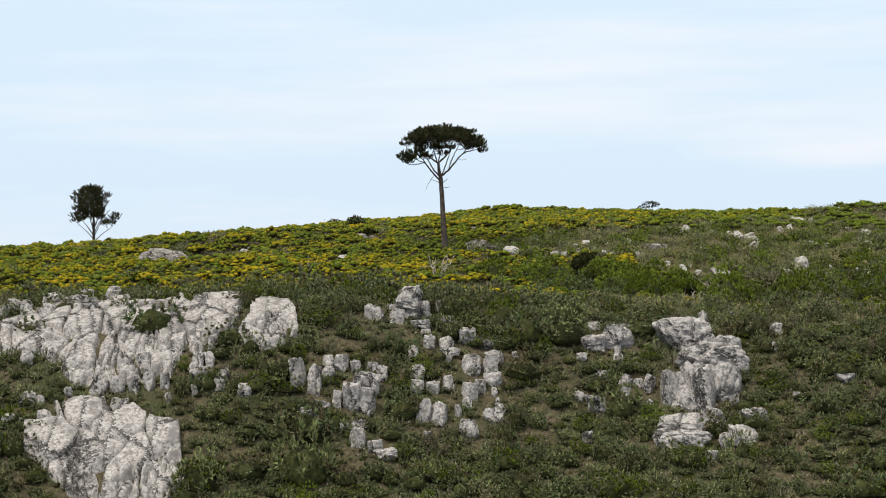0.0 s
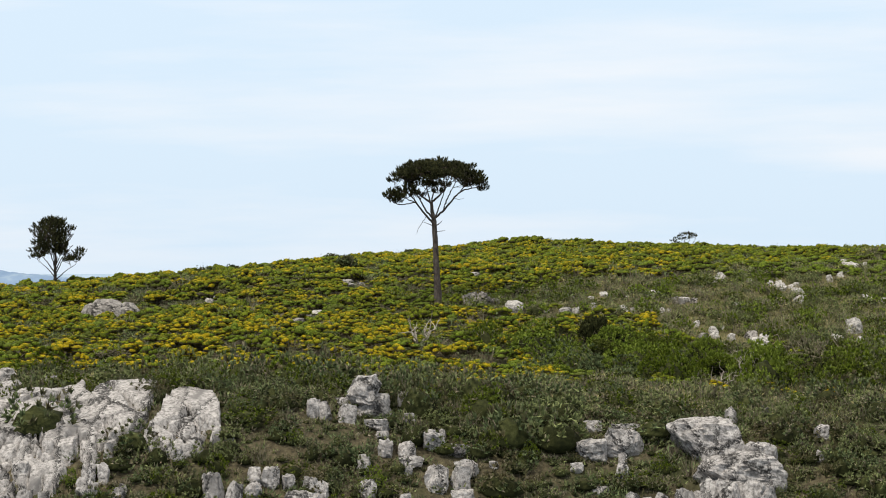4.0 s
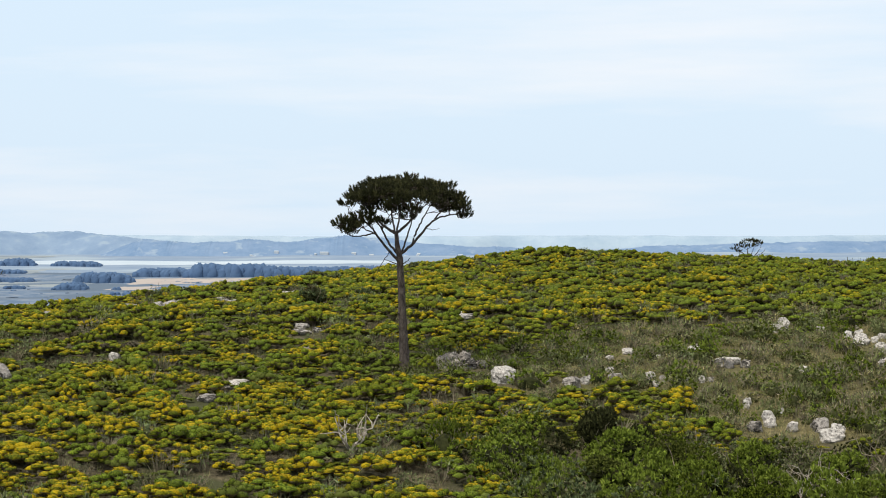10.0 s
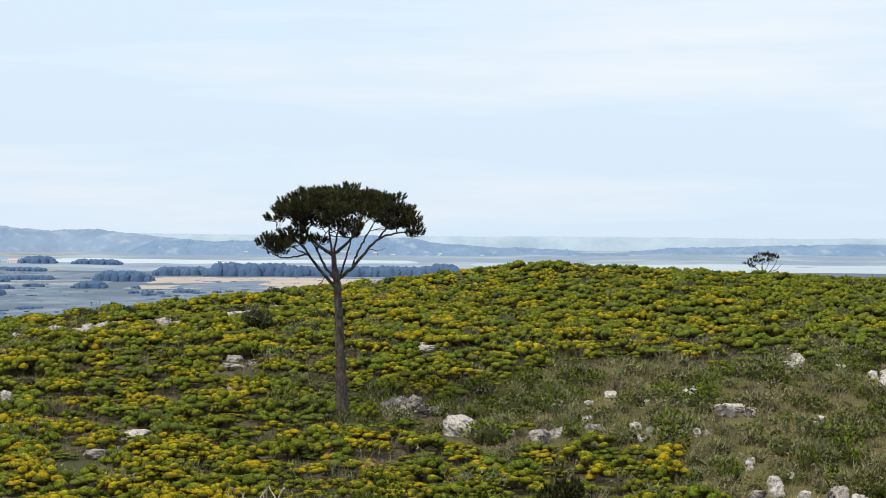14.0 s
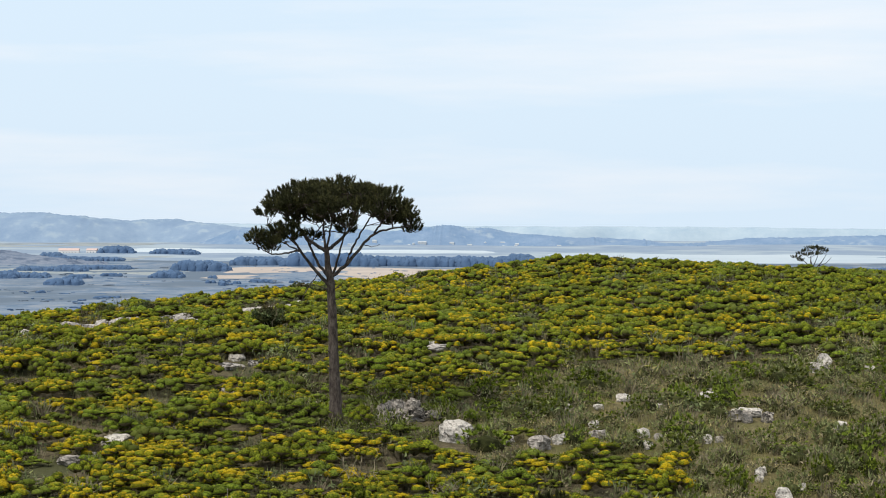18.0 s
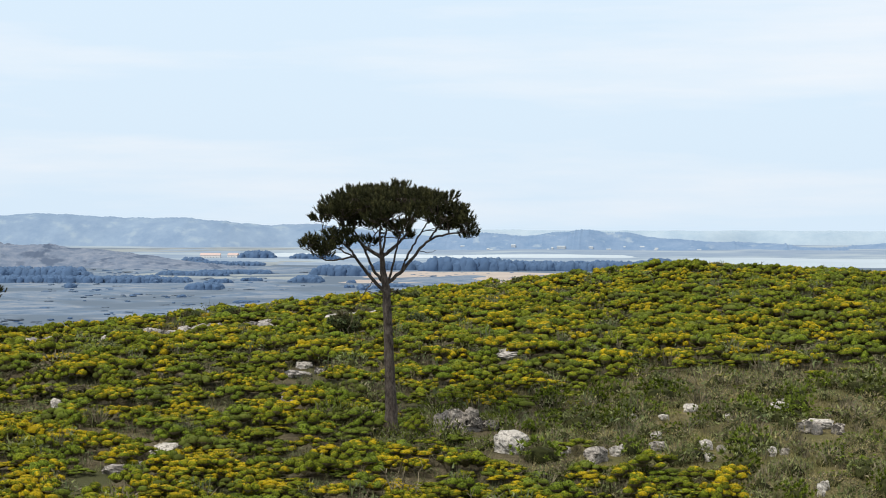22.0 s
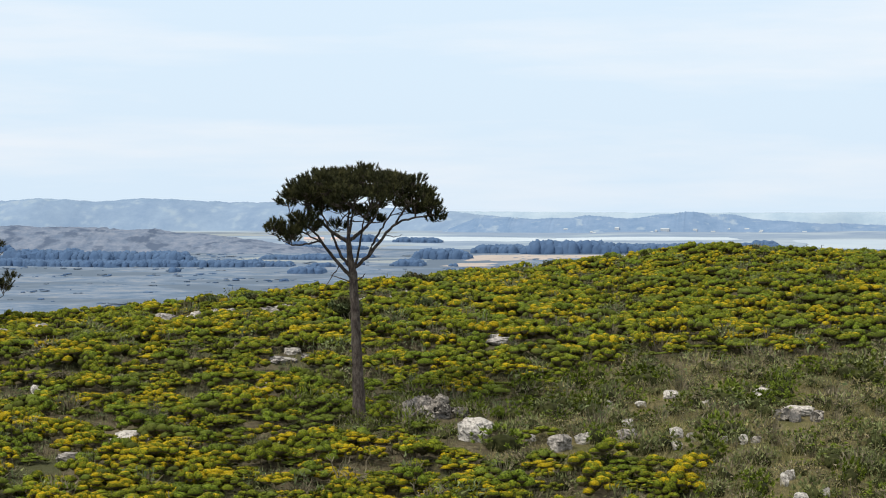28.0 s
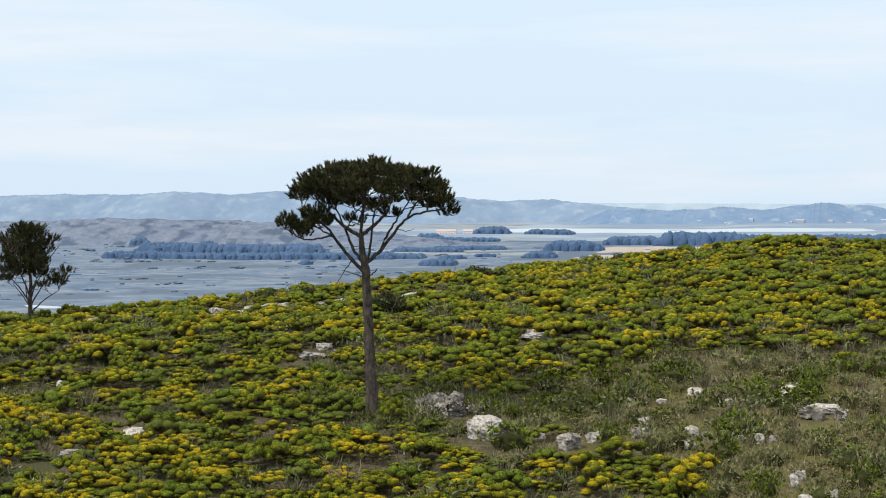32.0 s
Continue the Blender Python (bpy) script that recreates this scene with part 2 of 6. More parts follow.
def join(pieces):
    """Joins (verts, faces) pairs."""
    vs, fs, n = [], [], 0
    for v, f in pieces:
        vs.append(v)
        fs.append(np.asarray(f) + n)
        n += len(v)
    return np.concatenate(vs), np.concatenate(fs)


def bend(a, b, sag, seed, steps=7, wobble=0.06):
    """A crooked line from a to b that bows by sag (upwards if positive)."""
    rng = np.random.default_rng(seed)
    a, b = np.asarray(a, float), np.asarray(b, float)
    t = np.linspace(0, 1, steps)[:, None]
    p = a + (b - a) * t
    p[:, 2] += (sag * 4 * t * (1 - t))[:, 0]
    p[1:-1] += rng.normal(0, wobble, (steps - 2, 3)) * np.linalg.norm(b - a) * 0.5
    return p


# ---- foliage patterns ----
def lump(rng, sides, rings, tall, uneven, under=0.3, skirt=0.72):
    """A smooth uneven dome of unit radius with its foot drawn in."""
    cv, cf = [], []
    for i in range(rings + 1):
        el = (i / rings) ** 0.9 * 0.42 * math.pi
        for j in range(sides):
            az = 2 * math.pi * (j + 0.5 * i) / sides
            r = 1 + uneven * rng.uniform(-1, 1)
            cv.append((r * math.cos(el) * math.cos(az), r * math.cos(el) * math.sin(az), r * math.sin(el) * tall + under))
    for j in range(sides):
        az = 2 * math.pi * (j - 0.5) / sides
        cv.append((skirt * math.cos(az), skirt * math.sin(az), -0.15))
    top = len(cv)
    cv.append((0, 0, tall * 1.04 + under))
    for i in range(-1, rings):
        lo = (rings + 1) * sides if i < 0 else i * sides
        hi = (i + 1) * sides
        for j in range(sides):
            k = (j + 1) % sides
            cf += [(lo + j, lo + k, hi + k), (lo + j, hi + k, hi + j)] if i >= 0 else [(lo + j, lo + k, hi + j), (lo + k, hi + k, hi + j)]
    cf += [(rings * sides + j, rings * sides + (j + 1) % sides, top) for j in range(sides)]
    cv, cf = np.array(cv), np.array(cf)
    mid = cv[cf].mean(1)
    lean = np.clip((mid[:, 2] - under) / tall, 0, 1) * 0.95
    lean[:sides * 2] = 0
    return cv, cf, lean


def mound_pattern(seed, spikes, tall=0.62, spike=0.26, messy=0.45, sides=7, rings=2, uneven=0.16, width=0.07, under=0.34):
    """A cushion shrub of unit radius: an uneven dome bristling with short shoots."""
    rng = np.random.default_rng(seed)
    cv, cf, lean = lump(rng, sides, rings, tall, uneven, under)
    cv = cv * np.array([0.48, 0.48, 0.48])
    n = spikes
    i = np.arange(n)
    u = 1 - (i + 0.5) / n * 1.02
    az = i * 2.39996 + rng.uniform(-0.3, 0.3, n)
    h = np.sqrt(np.maximum(0, 1 - u * u))
    d = np.stack([h * np.cos(az), h * np.sin(az), np.maximum(u, -0.05)], 1) + rng.normal(0, 0.08, (n, 3))
    d /= np.linalg.norm(d, axis=1)[:, None]
    at = d * np.array([1, 1, tall]) * rng.uniform(0.62, 1.0, n)[:, None] + np.array([0, 0, under * 0.6])
    way = d + np.array([0, 0, 0.5]) + rng.normal(0, messy, (n, 3))
    way /= np.linalg.norm(way, axis=1)[:, None]
    side = np.cross(way, d + np.array([0, 0, 0.3]) + rng.normal(0, 0.5, (n, 3)))
    side *= (width * rng.uniform(0.7, 1.5, n) / np.linalg.norm(side, axis=1))[:, None]
    tip = at + way * (spike * rng.uniform(0.6, 1.3, n))[:, None]
    sv = np.stack([at - side, at + side, tip], 1).reshape(-1, 3)
    sf = np.arange(n * 3).reshape(-1, 3) + len(cv)
    return np.concatenate([cv, sv]), np.concatenate([cf, sf]), np.concatenate([np.zeros(len(cf)), np.maximum(d[:, 2], 0.01)])


def spray_pattern(seed, sprays, blades, tall=1.0, length=0.20, width=0.040, lobes=0.2):
    """A leafy shrub of unit radius: sprays of narrow leaves all over a lobed crown round a core coloured as inner
    shade.
    """
    rng = np.random.default_rng(seed)
    v, f, le = lump(rng, 6, 2, 0.62 * tall, 0.15, 0.10, 0.5)
    parts, leans = [(v * np.array([0.56, 0.56, 0.60]), f)], [np.zeros(len(f))]
    i = np.arange(sprays)
    u = 1 - (i + 0.4) / sprays * 1.0
    az = i * 2.39996 + rng.uniform(-0.3, 0.3, sprays)
    h = np.sqrt(np.maximum(0, 1 - u * u))
    d = np.stack([h * np.cos(az), h * np.sin(az), u], 1)
    bulge = rng.normal(0, 1, (5, 3))
    bulge[:, 2] = np.abs(bulge[:, 2])
    bulge /= np.linalg.norm(bulge, axis=1)[:, None]
    out = 0.74 + lobes * (np.exp(-((1 - d @ bulge.T) / 0.14) ** 2).max(1) - 0.5) + rng.uniform(-0.07, 0.07, sprays)
    c = d * out[:, None] * np.array([1, 1, 0.72 * tall]) + np.array([0, 0, 0.14])
    way = d[:, None] * 0.75 + np.array([0, 0, 0.40]) + rng.normal(0, 0.62, (sprays, blades, 3))
    way /= np.linalg.norm(way, axis=2)[:, :, None]
    side = np.cross(way, d[:, None] + np.array([0, 0, 0.35]) + rng.normal(0, 0.38, way.shape))
    side *= (width * rng.uniform(0.7, 1.3, (sprays, blades)) / np.linalg.norm(side, axis=2))[:, :, None]
    at = c[:, None] + way * 0.03
    tip = at + way * (length * rng.uniform(0.6, 1.2, (sprays, blades)))[:, :, None]
    parts.append((np.stack([at - side, at + side, tip], 2).reshape(-1, 3), np.arange(sprays * blades * 3).reshape(-1, 3)))
    # low-set leaves get a low lean, which later picks the painted shade colour
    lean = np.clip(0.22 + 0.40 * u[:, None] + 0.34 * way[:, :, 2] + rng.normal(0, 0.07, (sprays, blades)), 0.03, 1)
    leans.append(lean.ravel())
    v, f = join(parts)
    return v, f, np.concatenate(leans)


def domed_pattern(seed, heads, head=0.45, tall=0.8, flat=0.55, shoots=24, length=0.2, width=0.035, lean_out=0.8, sides=5):
    """A shrub of unit radius: shallow umbrellas of fine shoots, side by side at uneven heights, each on its bundle of bare stems."""
    rng = np.random.default_rng(seed)
    parts, leans = [], []
    for i in range(heads):
        out = 0.80 * math.sqrt((i + 0.35) / heads)
        az = i * 2.39996 + rng.uniform(-0.4, 0.4)
        c = np.array([out * math.cos(az), out * math.sin(az), tall * (0.80 - 0.45 * out * out) + rng.uniform(-0.13, 0.13)])
        r = head * rng.uniform(0.65, 1.3)
        own = rng.uniform(-0.26, 0.18)
        th = 2 * math.pi * np.arange(sides) / sides + rng.uniform(0, 1)
        r0, r1 = r * rng.uniform(0.8, 1.2, sides), r * 0.66 * rng.uniform(0.85, 1.15, sides)
        ring = lambda rad, turn, z: np.stack([rad * np.cos(th + turn), rad * np.sin(th + turn), z], 1)
        v = np.concatenate([ring(np.full(sides, 0.20 * r), 0, np.full(sides, -0.62 * r)) - [0.10 * out * math.cos(az), 0.10 * out * math.sin(az), 0.0],
                            ring(r0, 0, r * flat * rng.uniform(-0.60, -0.15, sides)),
                            ring(r1, 0.3, r * flat * rng.uniform(0.48, 0.72, sides)), [[0, 0, r * flat]]])
        j = np.arange(sides)
        k = (j + 1) % sides
        stem = np.concatenate([np.stack([j, k, sides + j], 1), np.stack([k, sides + k, sides + j], 1)])
        edge = np.concatenate([np.stack([sides + j, sides + k, 2 * sides + j], 1), np.stack([sides + k, 2 * sides + k, 2 * sides + j], 1)])
        top = np.stack([2 * sides + j, 2 * sides + k, np.full(sides, 3 * sides)], 1)
        parts.append((v + c, np.concatenate([stem, edge, top])))
        leans.append(np.concatenate([np.zeros(2 * sides), np.clip(0.40 + own + rng.uniform(-0.16, 0.16, 2 * sides), 0.02, 1), np.clip(0.76 + own + rng.uniform(-0.1, 0.1, sides), 0.02, 1)]))
        n = np.arange(shoots)
        u = 1 - (n + 0.5) / shoots * 0.98
        a = n * 2.39996 + rng.uniform(0, 6.283)
        h = np.sqrt(1 - u * u)
        d = np.stack([h * np.cos(a), h * np.sin(a), u], 1)
        at = c + d * np.array([r, r, r * flat]) * rng.uniform(0.80, 1.0, shoots)[:, None]
        way = d * np.array([lean_out, lean_out, 0.5]) + np.array([0, 0, 0.40]) + rng.normal(0, 0.18, (shoots, 3))
        way /= np.linalg.norm(way, axis=1)[:, None]
        side = np.cross(way, rng.normal(0, 1, (shoots, 3)))
        side *= (width * rng.uniform(0.7, 1.4, shoots) / np.linalg.norm(side, axis=1))[:, None]
        tip = at + way * (length * rng.uniform(0.6, 1.2, shoots))[:, None]
        parts.append((np.stack([at - side, at + side, tip], 1).reshape(-1, 3), np.arange(shoots * 3).reshape(-1, 3)))
        leans.append(np.clip(0.32 + 0.62 * u + own + rng.normal(0, 0.14, shoots), 0.02, 1))
    v, f = join(parts)
    return v, f, np.concatenate(leans)


def twig_pattern(seed, twigs, leaves=0, up=0.9):
    """A bush of thin upright twigs of unit height with a few leaves."""
    rng = np.random.default_rng(seed)
    pieces, leans = [], []
    for i in range(twigs):
        az, out = rng.uniform(0, 6.283), rng.uniform(0.1, 0.9)
        a = np.array([0.25 * math.cos(az), 0.25 * math.sin(az), -0.05]) * rng.uniform(0, 1)
        b = np.array([out * math.cos(az), out * math.sin(az), up * rng.uniform(0.55, 1.05) * (1 - 0.35 * out)])
        side = np.array([-math.sin(az + 1), math.cos(az + 1), 0.0]) * 0.033
        pieces.append((np.array([a - side, a + side, b]), np.array([(0, 1, 2)])))
        leans.append(np.zeros(1))
        for k in range(leaves):
            c = a + (b - a) * rng.uniform(0.5, 1.0) + rng.normal(0, 0.06, 3)
            d1, d2 = rng.normal(0, 0.09, 3), rng.normal(0, 0.09, 3)
            pieces.append((np.array([c, c + d1, c + d2]), np.array([(0, 1, 2)])))
            leans.append(np.ones(1))
    v, f = join(pieces)
    return v, f, np.concatenate(leans)


def scatter(name, patterns, spots, mats, label, category, chooser=None, seed=0):
    """Sets copies of the patterns at spots (x, y, z, radius, height, tilt) and joins them into one mesh of stuff."""
    rng = np.random.default_rng(seed)
    vs, fs, ix, n = [], [], [], 0
    pick = rng.integers(0, len(patterns), len(spots))
    for k, (pv, pf, lean) in enumerate(patterns):
        s = spots[pick == k]
        if not len(s):
            continue
        az = rng.uniform(0, 6.283, len(s))
        c, d = np.cos(az)[:, None], np.sin(az)[:, None]
        sx = s[:, 3:4] * rng.uniform(0.85, 1.15, (len(s), 1))
        x = (pv[None, :, 0] * c - pv[None, :, 1] * d) * sx
        y = (pv[None, :, 0] * d + pv[None, :, 1] * c) * s[:, 3:4]
        z = pv[None, :, 2] * s[:, 4:5]
        v = np.stack([x + s[:, 0:1], y + s[:, 1:2], z + s[:, 2:3]], -1)
        f = pf[None] + (np.arange(len(s)) * len(pv))[:, None, None] + n
        vs.append(v.reshape(-1, 3))
        fs.append(f.reshape(-1, 3))
        if chooser is not None:
            ix.append(chooser(s, lean, rng).ravel())
        n += v.shape[0] * v.shape[1]
    ob = link_mesh(name, np.concatenate(vs), np.concatenate(fs), mats, index=np.concatenate(ix) if ix else None, smooth=True)
    return tagged(ob, label, category, kind="stuff")


# ---- rocks ----
def soft(v, a, b):
    t = np.clip((v - a) / (b - a), 0, 1)
    return t * t * (3 - 2 * t)


def rock_arrays(seed, n=7, roundness=0.4, cuts=6, noise_amount=0.10, grooves=0):
    """A weathered block about 2 across: a rounded cube, cut by planes, roughened and grooved by cracks."""
    rng = np.random.default_rng(seed)
    index, verts, quads = {}, [], []
    g = np.linspace(-1, 1, n + 1)

    def vid(p):
        key = tuple(np.round(p, 5))
        if key not in index:
            index[key] = len(verts)
            verts.append(p)
        return index[key]

    for axis in range(3):
        for sign in (-1, 1):
            ids = np.zeros((n + 1, n + 1), int)
            for i in range(n + 1):
                for j in range(n + 1):
                    p = [0.0, 0.0, 0.0]
                    p[axis], p[(axis + 1) % 3], p[(axis + 2) % 3] = sign, g[i], g[j]
                    ids[i, j] = vid(np.array(p))
            for i in range(n):
                for j in range(n):
                    q = (ids[i, j], ids[i + 1, j], ids[i + 1, j + 1], ids[i, j + 1])
                    quads.append(q if sign > 0 else q[::-1])
    v = np.array(verts)
    ball = v / np.linalg.norm(v, axis=1)[:, None]
    v = v * (1 - roundness) + ball * 1.2 * roundness
    for k in range(cuts):
        nrm = rng.normal(0, 1, 3)
        nrm /= np.linalg.norm(nrm)
        over = v @ nrm - rng.uniform(0.72, 1.0)
        v = v - np.maximum(over, 0)[:, None] * nrm * 0.9
    off = rng.uniform(-50, 50, 3)
    for i, p in enumerate(v):
        a = noise.noise(Vector(p * 1.3 + off)) * noise_amount * 1.6 + noise.noise(Vector(p * 3.4 + off)) * noise_amount + noise.noise(Vector(p * 8 + off)) * noise_amount * 0.45
        v[i] = p * (1 + a)
    for k in range(grooves):
        nrm = rng.normal(0, 1, 3) * np.array([1, 0.5, 0.45])
        nrm /= np.linalg.norm(nrm)
        bendy = np.array([noise.noise(Vector(p * 2 + off)) for p in v]) * 0.22
        dist = np.abs(v @ nrm - rng.uniform(-0.7, 0.7) + bendy)
        v = v * (1 - 0.13 * np.exp(-(dist / 0.05) ** 2))[:, None]
    return v, np.array(quads)


def rock_mesh(seed, **kw):
    v, q = rock_arrays(seed, **kw)
    me = bpy.data.meshes.new("rock")
    me.from_pydata(v.tolist(), [], q.tolist())
    return me


SMALL_ROCKS = [rock_mesh(10 + k, n=8, roundness=0.55 + 0.08 * (k % 4), noise_amount=0.16) for k in range(8)]
BLOCK_ROCKS = [rock_mesh(40 + k, n=10, roundness=0.16 + 0.08 * (k % 3), cuts=9, noise_amount=0.09, grooves=3) for k in range(10)]
for me in SMALL_ROCKS:
    me.materials.append(STONE)
for me in BLOCK_ROCKS:
    me.materials.append(ROCK)


def set_rock(name, meshes, x, y, w, h, rng, sink=0.35, deep=0.9, mat=None, parent=None, lean=8):
    """A rock about w wide and h high above the ground at x, y."""
    me = meshes[rng.integers(len(meshes))]
    ob = new(name, me)
    m = Matrix.Translation((x, y, float(ground(x, y)) + h * (0.5 - sink * 0.5))) @ pose(0, 0, 0, rng.uniform(-lean, lean), rng.uniform(-lean, lean), rng.uniform(-20, 20) + 180 * rng.integers(2))
    ob.matrix_world = m @ Matrix.Diagonal((w * 0.5, w * 0.5 * deep, h * (0.5 + sink * 0.5), 1))
    if mat:
        ob.material_slots[0].link = "OBJECT"
        ob.material_slots[0].material = mat
    if parent:
        ob.parent = parent
    return ob


def inside(x, y, outline):
    """Whether points lie within an outline in plan."""
    x, y = np.asarray(x, float), np.asarray(y, float)
    hit = np.zeros(x.shape, bool)
    p = np.array(outline)
    for (ax, ay), (bx, by) in zip(p, np.roll(p, -1, 0)):
        cross = (ay > y) != (by > y)
        hit ^= cross & (x < (bx - ax) * (y - ay) / (by - ay + 1e-9) + ax)
    return hit


def cells(px, py, seeds, along):
    """Nearest of the seeds, and the distance to the joint with the next one."""
    d = np.hypot((px[:, None] - seeds[None, :, 0]) * along, py[:, None] - seeds[None, :, 1])
    near = np.argsort(d, 1)[:, :2]
    a, c = np.take_along_axis(d, near, 1).T
    return near[:, 0], (c - a) * 0.5


def bedrock(parent, outline, step, seed, lift=0.2, share=0.9, uneven=0.06, along=1.5, broken=0.4, grid=0.065):
    """Bedrock over an outline in plan: slabs parted by bent joints, some broken up into smaller blocks, each slab a mesh of its own."""
    rng = np.random.default_rng(seed)
    p = np.array(outline)
    lo, hi = p.min(0) - 0.6, p.max(0) + 0.6
    X, Y = np.meshgrid(np.arange(lo[0], hi[0], grid), np.arange(lo[1], hi[1], grid), indexing="ij")
    x, y = X.ravel(), Y.ravel()
    off = rng.uniform(0, 90, 2)
    bent = np.array([noise.noise_vector(Vector((a * 0.8 + off[0], c * 0.8, 0))) * 0.45 + noise.noise_vector(Vector((a * 2.6, c * 2.6 + off[1], 4))) * 0.06 for a, c in zip(x, y)])
    wx, wy = x + bent[:, 0], y + bent[:, 1]
    grain = np.array([noise.noise(Vector((a * 1.0, c * 0.7, off[0]))) * 0.07 + abs(noise.noise(Vector((a * 2.6, c * 1.3, off[1])))) * 0.035 + noise.noise(Vector((a * 8.5, c * 6.5, off[0]))) * 0.022 for a, c in zip(wx, y)])
    area = (hi - lo).prod()
    big = rng.uniform(lo, hi, (max(4, int(area / step ** 2 * along)), 2))
    small = rng.uniform(lo, hi, (int(area / 0.30), 2))
    slab, joint = cells(wx, wy, big, along)
    block, crack = cells(wx, wy, small, 1.7)
    base = ground(big[:, 0], big[:, 1])
    z = (1 - share) * base[slab] + share * ground(x, y) + lift + rng.normal(0, uneven, len(big))[slab] + grain
    z = z + (wx - big[slab, 0]) * rng.normal(0, 0.03, len(big))[slab] + (wy - big[slab, 1]) * rng.normal(0.0, 0.03, len(big))[slab]
    low_edge = soft(-y, -lo[1] - 0.62 * (hi[1] - lo[1]), -lo[1] - 0.25 * (hi[1] - lo[1]))
    part_up = soft(0.8 * wave(x, y, 3.3, seed + 23) + 0.4 * wave(x, y, 1.4, seed + 29) + 1.3 * low_edge - 0.9, 0.35 - broken, 0.75 - broken)
    z = z + part_up * (rng.normal(0, 0.06, len(small))[block] - 0.60 * np.exp(-(crack / 0.048) ** 2))
    z = z - rng.uniform(0.5, 1.0, len(big))[slab] * np.exp(-(joint / 0.05) ** 2)
    z = np.maximum(z, ground(x, y) - 0.12)
    keep = inside(wx * 0.6 + x * 0.4, wy * 0.6 + y * 0.4, outline)
    deep = ground(x, y) - 0.55
    z = np.where(keep, z, deep)
    n = X.shape[1]
    i, j = np.meshgrid(np.arange(X.shape[0] - 1), np.arange(n - 1), indexing="ij")
    a = (i * n + j).ravel()
    quads = np.stack([a, a + n, a + n + 1, a + 1], -1)
    quads = quads[keep[quads].any(1)]
    v = np.column_stack([x, y, z])
    owner = slab[quads[:, 0]]
    for s in np.unique(owner):
        q = quads[owner == s]
        used, q = np.unique(q, return_inverse=True)
        link_mesh("slab", v[used], q.reshape(-1, 4), ROCK, parent, smooth=True)


def land_grid():
    near_x = np.arange(-60, 65.5, 1.25)
    near_y = np.arange(-75, 100.5, 1.25)

    def stretch_out(lo, hi, a):
        step, left, right = 1.0, [], []
        p = lo
        while p > -5200:
            step *= 1.13
            p -= step
            left.append(p)
        step, p = 1.0, hi
        while p < 5200:
            step *= 1.13
            p += step
            right.append(p)
        return np.concatenate([left[::-1], a, right])

    xs, ys = stretch_out(-60, 65, near_x), stretch_out(-75, 100, near_y)
    X, Y = np.meshgrid(xs, ys, indexing="ij")
    v = np.stack([X, Y, ground(X, Y)], -1).reshape(-1, 3)
    m, n = len(xs), len(ys)
    i, j = np.meshgrid(np.arange(m - 1), np.arange(n - 1), indexing="ij")
    a = (i * n + j).ravel()
    return v, np.stack([a, a + n, a + n + 1, a + 1], -1)


# ---- the lie of the land ----
PROFILE_Y = (-400, -200, -120, -80, -60, -48, -43, -38, -28, -18, -8, 2, 14, 28, 44, 60, 78, 100, 140, 200, 400)
PROFILE_Z = (-75, -52, -36, -24, -15.5, -8.2, -5.2, -3.3, -2.9, -2.0, -1.25, -0.1, 1.35, 1.92, 2.52, 3.33, 3.2, 1.0, -9, -30, -110)


def bump(x, y, cx, cy, rx, ry, h):
    return h * np.exp(-((x - cx) / rx) ** 2 - ((y - cy) / ry) ** 2)


def wave(x, y, size, seed):
    """Cheap smooth unevenness between -1 and 1."""
    a = 0.0
    for k in range(4):
        t = seed * 1.7 + k * 2.4
        f = (1 + 0.55 * k) * 2 * math.pi / size
        a = a + np.sin((x * math.cos(t) + y * math.sin(t)) * f + 3.1 * seed + k + 1.3 * np.sin((x * math.sin(t) - y * math.cos(t)) * f * 0.6))
    return a / 4


